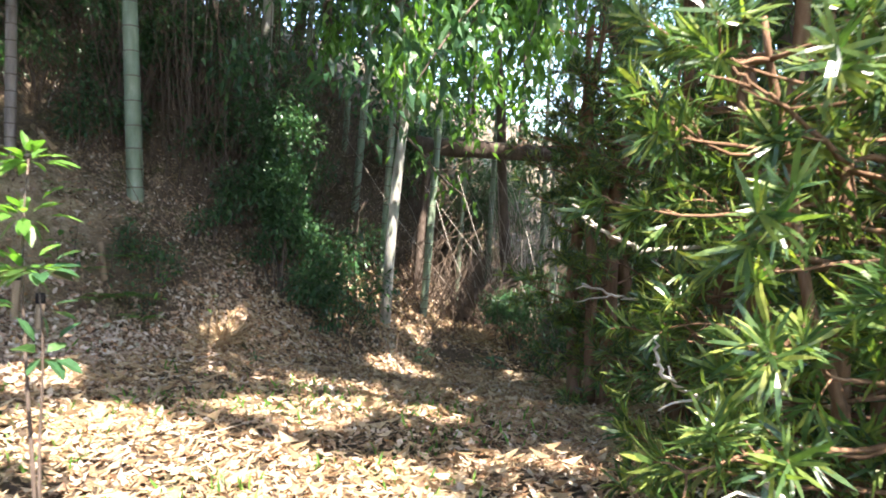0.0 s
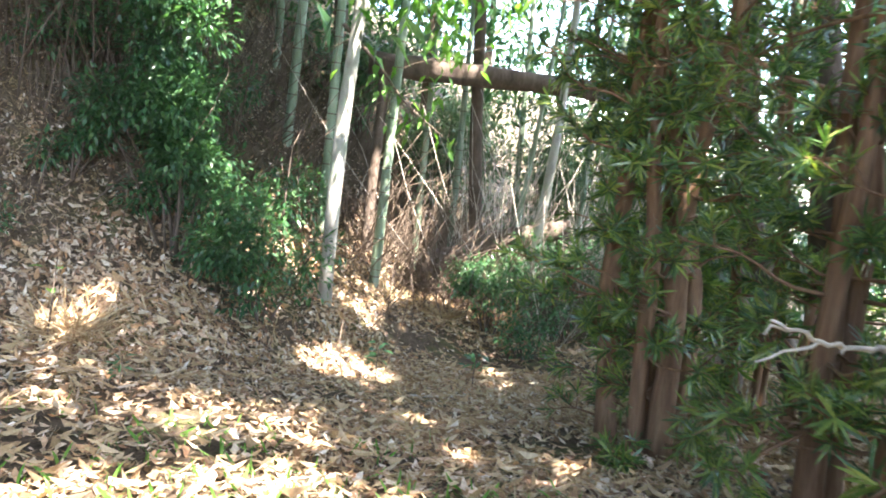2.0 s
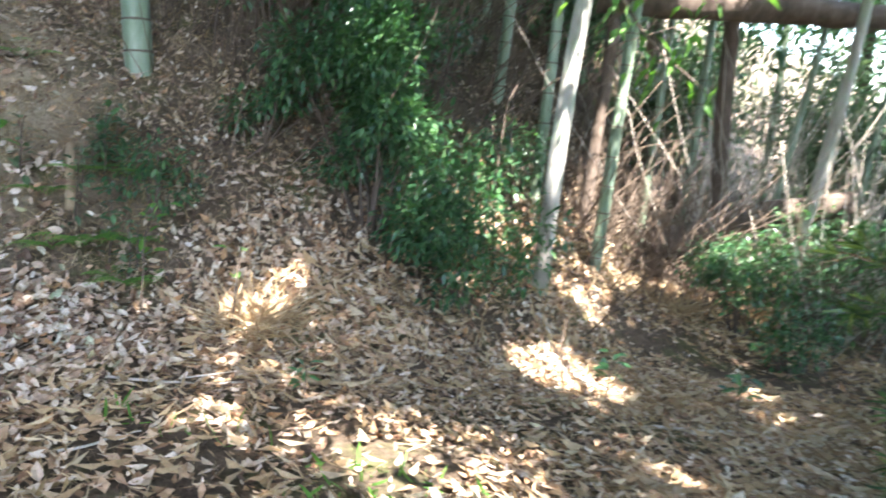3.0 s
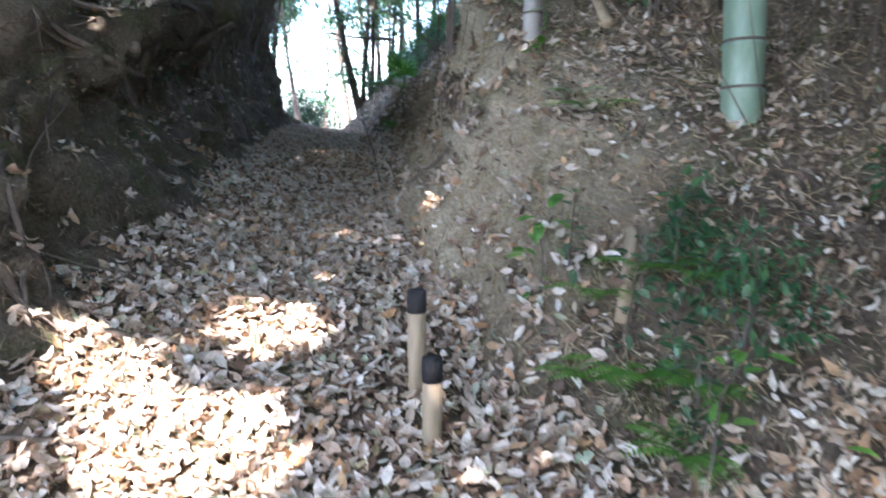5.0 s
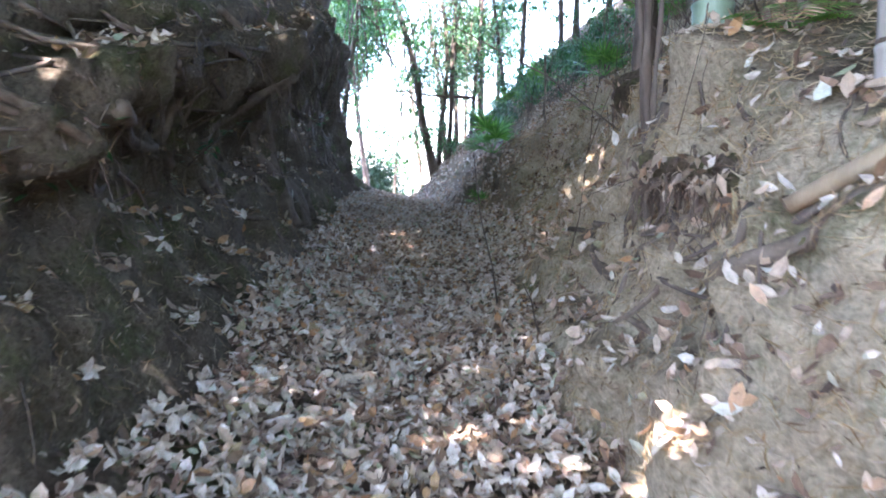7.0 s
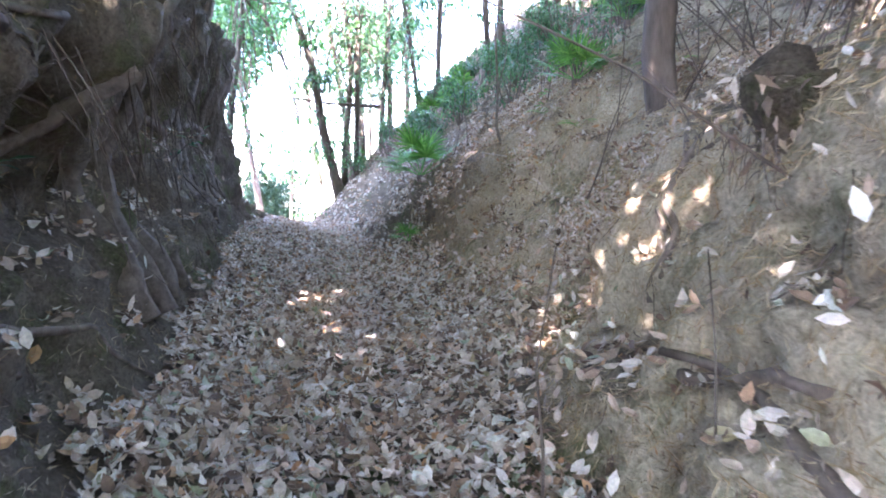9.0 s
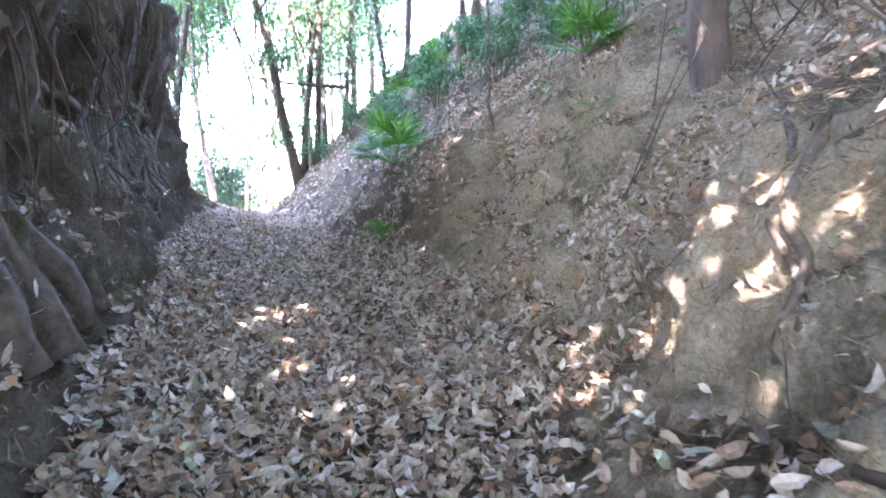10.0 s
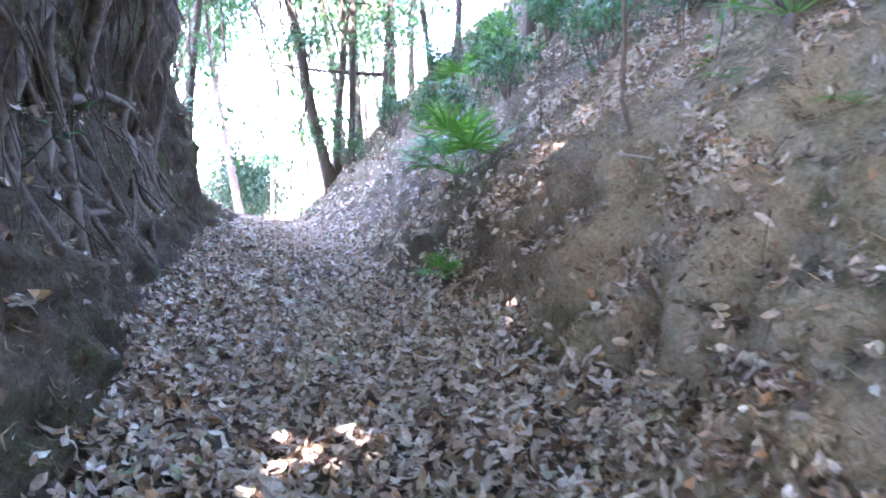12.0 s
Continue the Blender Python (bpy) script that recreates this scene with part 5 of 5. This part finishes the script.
for k in range(11):
    seedling(-3.55 + g.normal() * 0.24, 7.56 + g.normal() * 0.16, g.uniform(0.25, 0.48), 22, 0.085, 60 + k, "green leafy seedling on the slope beside the path", (GREEN, HAZY)[k % 2], 0.5, top=0.8)
p0 = spot(1.5, 1.12)
tr = thing("dead_tree", "thin dark dead stems on a root-held clay spur", "tree", tuple(p0))
for k, (dx, dy, tx, ty, tall, r) in enumerate([(0, 0, -0.1, 0.12, 2.6, 0.02), (0.06, -0.05, 0.05, 0.05, 1.9, 0.012), (-0.09, 0.06, -0.3, 0.2, 2.3, 0.014), (0.02, 0.1, 0.15, 0.3, 1.3, 0.008)]):
    part("stem", Shape().tube(bent_path((dx, dy, -0.35), (tx, ty, tall), 22, 0.05, 8 + k), r * (1 + 0.25 * np.sin(np.arange(22) * 1.7)) * np.linspace(1.2, 0.6, 22), 9, 0.6).mesh("stem", BARK), tr)
gs = np.random.default_rng(321)
for k in range(20):
    s0 = gs.uniform(0.9, 1.7)
    r = gs.choice([0.007, 0.012, 0.02])
    z0 = p0[2] - gs.uniform(0.0, 0.4)
    p = root_on_wall(s0, z0, s0 + gs.normal() * 0.18, z0 - gs.uniform(0.25, 0.8), r, 640 + k, False, 0.06)
    if p is not None:
        part("root", Shape().tube(p - p0, np.linspace(r, r * 0.4, len(p)), 6, 0.4).mesh("root", (BARK, ROOT)[k % 2]), tr)
p0 = np.array([-9.5, 11.15, soil_at(-9.5, 11.15)])
post = thing("dead_tree", "brown-barked dead tree rising from the clay bank", "tree", tuple(p0))
part("trunk", Shape().tube(bent_path((0, 0, -0.5), (-0.1, 0.0, 3.6), 11, 0.04, 9), np.linspace(0.13, 0.1, 11), 11, 0.35).mesh("trunk", BARK), post)


# thick roots laid bare across the clay bank, and its overhanging lip
for k, (s0, a, s1, b, r) in enumerate([(0.62, 1.34, -0.05, 1.74, 0.045), (2.95, 1.33, 2.2, 1.5, 0.035), (4.4, 2.45, 3.5, 1.6, 0.025), (3.9, 2.3, 3.55, 1.5, 0.03), (1.7, 1.62, 1.0, 1.1, 0.022), (1.45, 1.3, 2.1, 1.0, 0.02)]):
    p = root_on_wall(s0, a, s1, b, r, 820 + k, False, 0.04, 14)
    if p is not None:
        e = thing("bare_root", "thick grey-brown root laid bare across the clay bank", "root", tuple(p[0]), "bare roots on the clay bank")
        part("root", Shape().tube(p - p[0], np.linspace(r, r * 0.6, len(p)), 9, 0.35).mesh("root", ROOT), e)
gl = np.random.default_rng(93)
for sa, sb, za, zb, r, lab in ((4.1, 2.7, 2.52, 2.3, 0.13, "overhanging lip of pale earth matted with fine roots"), (1.35, 0.6, 1.82, 1.74, 0.06, "overhanging earth lip with dead leaves above a dark hollow")):
    p = root_on_wall(sa, za, sb, zb, 0.02, 41, False, 0.05, 16)
    if p is None:
        continue
    e = thing("earth_ledge", lab, "earth bank", tuple(p[0]))
    q = p - p[0]
    lip = part("lip", Shape().tube(q, r * (1 + 0.35 * np.sin(np.arange(len(q)) * 2.1)), 12, 0.55).mesh("lip", SOIL), e)
    fringe = Shape()
    for k in range(120):
        c = q[gl.integers(len(q))] + np.array([*RGT, 0]) * gl.uniform(-r, -0.2 * r) + np.array([gl.normal() * 0.07, gl.normal() * 0.03, -r * 0.6])
        fringe.tube(bent_path(c, c + np.array([gl.normal() * 0.06, gl.normal() * 0.06, -gl.uniform(0.06, 0.3)]), 5, 0.2, k), np.linspace(gl.choice([0.003, 0.005, 0.008]), 0.0015, 5), 4)
    tagged(part("root_fringe", fringe.mesh("root_fringe", ROOT), e), "hanging fringe of thin brown roots", kind="stuff")
    n = 320
    at = q[gl.integers(len(q), size=n)] + np.array([*RGT, 0]) * gl.uniform(-1.1 * r, 0.2 * r, (n, 1)) + np.column_stack([gl.normal(size=n) * 0.06, gl.normal(size=n) * 0.06, gl.uniform(-1.2 * r, r, n)])
    ln = gl.uniform(0.05, 0.11, n)
    v, f = leaves(at, unit(n, gl) + np.array([0, 0, -0.9]), unit(n, gl), ln, ln * 0.4, LEAF6, gl.normal(0.3, 0.4, n))
    part("dead_leaves", raw_mesh("dead_leaves", v, f, MULCH, False), e, "caught dry brown leaves")

# interlaced roots under the lip of the earth wall
lattice = thing("root_tangle", "interlaced gnarled roots under the lip of the earth wall", "roots", tuple(spot(1.8, -0.95)))
base = np.array(lattice.location)
for k in range(34):
    s0 = gl.uniform(0.4, 3.6)
    z0 = floor_at(s0) + gl.uniform(0.9, 2.0)
    r = gl.choice([0.012, 0.02, 0.03, 0.042], p=[0.35, 0.35, 0.2, 0.1])
    p = root_on_wall(s0, z0, s0 + gl.choice([-1, 1]) * gl.uniform(0.4, 1.2), z0 + gl.normal() * 0.25, r, 900 + k, True, 0.12, 14)
    if p is not None:
        part("root", Shape().tube(p - base, np.linspace(r, r * 0.5, len(p)), 7, 0.4).mesh("root", (ROOT, BARK)[k % 2]), lattice)
for k in range(7):
    s0 = gl.uniform(1.0, 4.5)
    h = wall_hit(s0, floor_at(s0) + 2.0)
    if h is not None:
        v0 = h + np.array([*RGT, 0]) * 0.1
        e = thing("hanging_vine", "thin dry vine hanging down the earth wall", "vine", tuple(v0), "hanging vines")
        part("stem", Shape().tube(bent_path(np.array([*RGT, 0]) * -0.25 + np.array([0, 0, 0.1]), (gl.normal() * 0.1, gl.normal() * 0.1, -gl.uniform(0.5, 1.1)), 8, 0.08, k), np.linspace(0.006, 0.003, 8), 5).mesh("stem", ROOT), e)

# pieces of cut cane lodged on the bank
for k, (a, b, r) in enumerate([((0.06, 1.32), (0.30, 1.14), 0.03), ((0.65, 1.99), (0.1, 1.90), 0.035), ((1.6, 1.9), (1.2, 1.75), 0.03)]):
    pa, pb = np.array(spot(*a)), np.array(spot(*b))
    e = thing("cane_piece", "short grey-green cut cane lodged on the bank", "cane", tuple(pa), "cut canes on the bank")
    up = np.array([0, 0, r * 0.8])
    part("cane", Shape().tube([up, (pb - pa) * 0.5 + up, pb - pa + up], (r, r * 1.03, r * 0.97), 12, 0.1).mesh("cane", CANE), e)


def fan_palm(x, y, fronds, reach, seed, label="young fan palm with bright green pleated leaves", height_=0.35):
    """A small fan palm: stalks, each with a disc of narrow blades."""
    g = np.random.default_rng(seed + 4000)
    z = soil_at(x, y)
    e = thing("fan_palm", label, "palm", (x, y, z), "fan palms")
    part("stump", Shape().tube([(0, 0, -0.1), (0, 0, height_ * 0.5)], (0.05, 0.04), 8, 0.3).mesh("stump", BARK), e)
    for k in range(fronds):
        a = k / fronds * TAU + g.uniform(-0.3, 0.3)
        el = g.uniform(0.25, 1.2)
        d = np.array([math.cos(a) * math.cos(el), math.sin(a) * math.cos(el), math.sin(el)])
        hub = np.array([0, 0, height_ * 0.45]) + d * reach * g.uniform(0.6, 1.0)
        stalk = part("stalk", Shape().tube(bent_path((0, 0, height_ * 0.4), hub, 6, 0.05, seed + k), 0.007, 5).mesh("stalk", PALM), e)
        side = np.cross(d, (0, 0, 1.0))
        side /= np.linalg.norm(side)
        n = 22
        an = np.linspace(-1.9, 1.9, n)
        along = d * np.cos(an)[:, None] + side * np.sin(an)[:, None] + np.array([0, 0, -0.12]) + g.normal(size=(n, 3)) * 0.05
        ln = reach * 0.75 * (1 - 0.12 * np.abs(an)) * g.uniform(0.9, 1.1, n)
        v, f = leaves(np.repeat(hub[None], n, 0), along, np.repeat(np.cross(side, d)[None], n, 0), ln, ln * 0.075, BLADE, -0.35)
        part("leaf_fan", raw_mesh("leaf_fan", v, f, PALM, False), stalk)
    return e


for k, (s, u, n, rch) in enumerate([(10.3, 1.35, 15, 0.5), (9.6, 1.05, 5, 0.24), (7.2, 2.45, 8, 0.36), (8.0, 3.4, 8, 0.5), (4.6, 3.4, 7, 0.45), (12.5, 2.6, 8, 0.5), (3.0, 2.6, 6, 0.4), (14, 2.4, 7, 0.5)]):
    x, y = to_world(s, u)
    fan_palm(x, y, n, rch, k, height_=0.14)
x, y = to_world(6.0, -1.72)
fan_palm(x, y, 8, 0.55, 20, "fan palm growing from the top of the root-bound bank")


def fern(x, y, fronds, reach, seed, label="small green fern rooted in the clay bank", z=None):
    g = np.random.default_rng(seed + 4500)
    z = soil_at(x, y) if z is None else z
    e = thing("fern", label, "fern", (x, y, z), "ferns")
    for k in range(fronds):
        a = k / fronds * TAU + g.uniform(-0.4, 0.4)
        t = np.linspace(0, 1, 16)
        rib = np.column_stack([np.cos(a) * t * reach, np.sin(a) * t * reach, reach * (0.9 * t - 0.75 * t * t)])
        side = np.array([-math.sin(a), math.cos(a), 0])
        ln = reach * 0.26 * np.sin(np.clip(t * 3.0 + 0.15, 0, math.pi)) ** 0.7 + 0.01
        at = np.concatenate([rib, rib])
        w = np.concatenate([np.repeat(side[None], 16, 0), np.repeat(-side[None], 16, 0)]) + np.array([math.cos(a) * 0.35, math.sin(a) * 0.35, -0.15])
        v, f = leaves(at, w, np.repeat([[0, 0, 1.0]], 32, 0), np.concatenate([ln, ln]), np.concatenate([ln, ln]) * 0.26, LEAF6)
        part("frond", raw_mesh("frond", v, f, FRESH, False), e)
    return e


for k, (x, y, n, rch) in enumerate([(-4.36, 7.95, 7, 0.26), (-4.56, 7.99, 5, 0.2), (-3.6, 7.48, 7, 0.34), (-3.35, 7.65, 6, 0.3), (-3.75, 7.72, 6, 0.3), (-3.5, 7.8, 6, 0.3), (-3.9, 7.55, 6, 0.28), (-3.25, 7.42, 6, 0.3), (-3.7, 7.32, 5, 0.26), (-10.4, 11.2, 5, 0.25), (-9.8, 11.6, 5, 0.3), (-11.2, 11.6, 5, 0.25)]):
    fern(x, y, n, rch, k)
seedling(-4.25, 7.47, 0.42, 26, 0.12, 20, "bright green seedling on the clay bank", FRESH, 0.5, top=0.9)
seedling(-11.58, 11.95, 0.3, 16, 0.1, 22, "green seedling on the clay bank", FRESH, 0.5, top=0.9)
x, y = -11.9, 11.52
sapling = thing("sapling", "thin bare bent sapling rooted on the brown bank", "tree", (x, y, soil_at(x, y)))
part("stem", Shape().tube([(0.1, -0.02, -0.08), (0.04, 0.0, 0.03), (-0.04, 0.02, 0.2), (-0.05, 0.05, 0.6), (-0.1, 0.08, 1.3), (-0.12, 0.1, 1.9)], (0.02, 0.018, 0.016, 0.014, 0.011, 0.006), 8, 0.3).mesh("stem", ROOT), sapling)
part("side_twig", Shape().tube([(-0.05, 0.05, 0.6), (0.02, 0.1, 0.85), (0.06, 0.14, 1.2)], (0.007, 0.006, 0.003), 6).mesh("side_twig", ROOT), sapling)
x, y = -8.11, 7.86
flake = thing("bark_flake", "pale curled flake of bamboo sheath on the leaf litter", "bark", (x, y, soil_at(x, y) + 0.035))
v, f = leaves(np.array([[-0.07, -0.03, 0.0]]), np.array([[0.9, 0.4, 0.05]]), np.array([[0, -0.3, 1.0]]), 0.17, 0.075, LEAF8, 0.5)
part("sheath", raw_mesh("sheath", v, f, BONE, False), flake)
for k, (a, b, r) in enumerate([((7.9, -1.0), (6.8, -0.35), 0.008), ((6.4, -0.75), (6.0, -0.25), 0.007), ((9.2, -0.9), (8.2, -0.3), 0.007), ((5.2, -0.7), (4.6, -0.1), 0.006)]):
    fallen_stick(to_world(*a), to_world(*b), r, 420 + k, "long thin twig lying across the fallen leaves", (ROOT, BONE)[k % 2], 0.07)
seedling(-5.0, 8.1, 0.25, 14, 0.09, 21, "green seedling on the clay bank", FRESH, 0.5, top=0.9)
for k, (s, z) in enumerate([(3.6, 2.3), (3.4, 1.9), (1.2, 1.7), (7.9, 2.4)]):
    h = wall_hit(s, z)
    if h is not None:
        seedling(h[0], h[1], 0.3, 22, 0.09, 30 + k, "green sprig growing from the root-bound wall", GREEN, 0.4, z=h[2], lean=(RGT[0] * 1.2, RGT[1] * 1.2), top=0.8)
for k, (x, y) in enumerate([(-5.9, 8.6)]):
    fern(x, y, 9, 0.3, 50 + k)
for k, (s, u, c, lf) in enumerate([(4.5, 3.6, 900, 0.08), (13, 3.4, 900, 0.09), (15.5, 2.4, 900, 0.09), (11.5, 3.6, 900, 0.09), (2.6, 3.4, 900, 0.08), (0.5, 3.0, 700, 0.08), (14.2, 1.9, 900, 0.09), (12.6, 2.0, 700, 0.08), (16.2, 1.6, 900, 0.09), (9.0, 3.0, 800, 0.08), (16.8, 0.9, 500, 0.09), (11.4, 2.2, 900, 0.08), (12.2, 3.0, 1000, 0.08), (10.6, 2.9, 900, 0.08), (13.6, 2.6, 1000, 0.08), (11.0, 3.6, 900, 0.08), (14.8, 3.2, 1000, 0.09), (9.6, 2.5, 500, 0.07), (8.6, 3.6, 900, 0.08), (7.4, 2.6, 400, 0.07)]):
    x, y = to_world(s, u)
    bush(x, y, (0.45, 0.4, 0.6 + 0.1 * (k % 3)), c, lf, 40 + k, "green shrub on the slope above the path")

for k, (s, u, tl) in enumerate([(-1.6, -3.2, 0.9), (-0.4, -2.9, 0.8), (0.9, -3.0, 1.8), (2.2, -2.9, 1.9), (3.6, -2.7, 1.9), (5.2, -2.6, 1.6), (4.4, -3.3, 2.2), (1.5, -3.6, 2.2), (-0.8, -3.4, 2.0), (-2.6, -3.0, 1.3), (0.2, -2.9, 1.2), (2.9, -3.2, 1.4), (7.0, -2.9, 1.2), (4.2, -1.9, 0.6), (5.0, -1.95, 0.7), (5.8, -1.9, 0.6), (6.6, -1.95, 0.7), (7.4, -2.05, 0.8), (3.4, -2.0, 0.6), (0.2, -2.40, 0.7), (0.9, -2.35, 0.6), (1.6, -2.45, 0.8), (2.4, -2.40, 0.7), (3.1, -2.50, 0.8)]):
    x, y = to_world(s, u)
    bush(x, y, (0.55, 0.5, tl), 1100, 0.08, 80 + k, "dark shrub hanging over the lip of the root-bound bank")
g = np.random.default_rng(45)
for k in range(22):
    s, u = g.uniform(-1.5, 9), g.uniform(-0.9, 1.0)
    a = g.uniform(0, 3.1)
    x, y = to_world(s, u)
    fallen_stick((x, y), (x + math.cos(a) * g.uniform(0.15, 0.5), y + math.sin(a) * g.uniform(0.15, 0.5)), g.uniform(0.003, 0.007), 200 + k, mat=(BONE, ROOT, BARK)[k % 3], bow=0.08)
for k in range(14):
    s, u = g.uniform(-1.0, 8), g.uniform(1.3, 3.0)
    a = g.uniform(0, 3.1)
    x, y = to_world(s, u)
    fallen_stick((x, y), (x + math.cos(a) * g.uniform(0.2, 0.7), y + math.sin(a) * g.uniform(0.2, 0.7)), g.uniform(0.005, 0.014), 300 + k, "dry cane lying on the clay bank", (CANE, BONE)[k % 2], bow=0.05)

for px, py, head in ((-4.25, 6.75, 0.73), (-3.95, 6.65, 0.52)):
    z = soil_at(px, py)
    tall = head - z
    st = thing("bamboo_stake", "cut bamboo stake with a charred black top", "stake", (px, py, z), "cut stakes")
    shaft = part("shaft", Shape().tube([(0, 0, -0.15), (0.01, 0, tall * 0.4), (0.02, 0, tall - 0.1)], 0.042, 14).mesh("shaft", CANE), st)
    part("charred_tip", Shape().tube([(0.02, 0, tall - 0.1), (0.02, 0, tall - 0.05), (0.022, 0, tall)], (0.0435, 0.045, 0.042), 14).mesh("charred_tip", CHAR), shaft, "charred black tip")

# ---- single leaves that lie on top, along the walk ----
SINGLE = []
for k in range(8):
    gg = np.random.default_rng(k + 6000)
    v, f = leaves(np.array([[0, -0.5, 0.0]]), np.array([[0, 1.0, 0]]), np.array([[0, 0, 1.0]]), 1.0, gg.uniform(0.36, 0.55), LEAF8, gg.normal(0.25, 0.3))
    SINGLE.append(raw_mesh("leaf", v, f, LITTER_ONE, False))
gg = np.random.default_rng(6100)
w = QAREA * band(QS, -4.5, 7.5) * band(QU, -0.9, np.where(QS < -2, 2.2, 0.9)) * (1 - 0.9 * STEEP)
for q in gg.choice(len(w), 300, p=w / w.sum()):
    ob = new("leaf", SINGLE[int(gg.integers(8))])
    up = Vector(QN[q]) + Vector(gg.normal(size=3) * 0.25)
    sz = gg.uniform(0.065, 0.11)
    ob.matrix_world = Matrix.Translation(Vector((QA[q] + QC[q]) / 2) + Vector(QN[q]) * 0.03) @ up.to_track_quat("Z", "Y").to_matrix().to_4x4() @ pose(0, 0, 0, 0, 0, gg.uniform(0, 360)) @ Matrix.Diagonal((sz, sz, sz, 1))
    ob.parent = ground
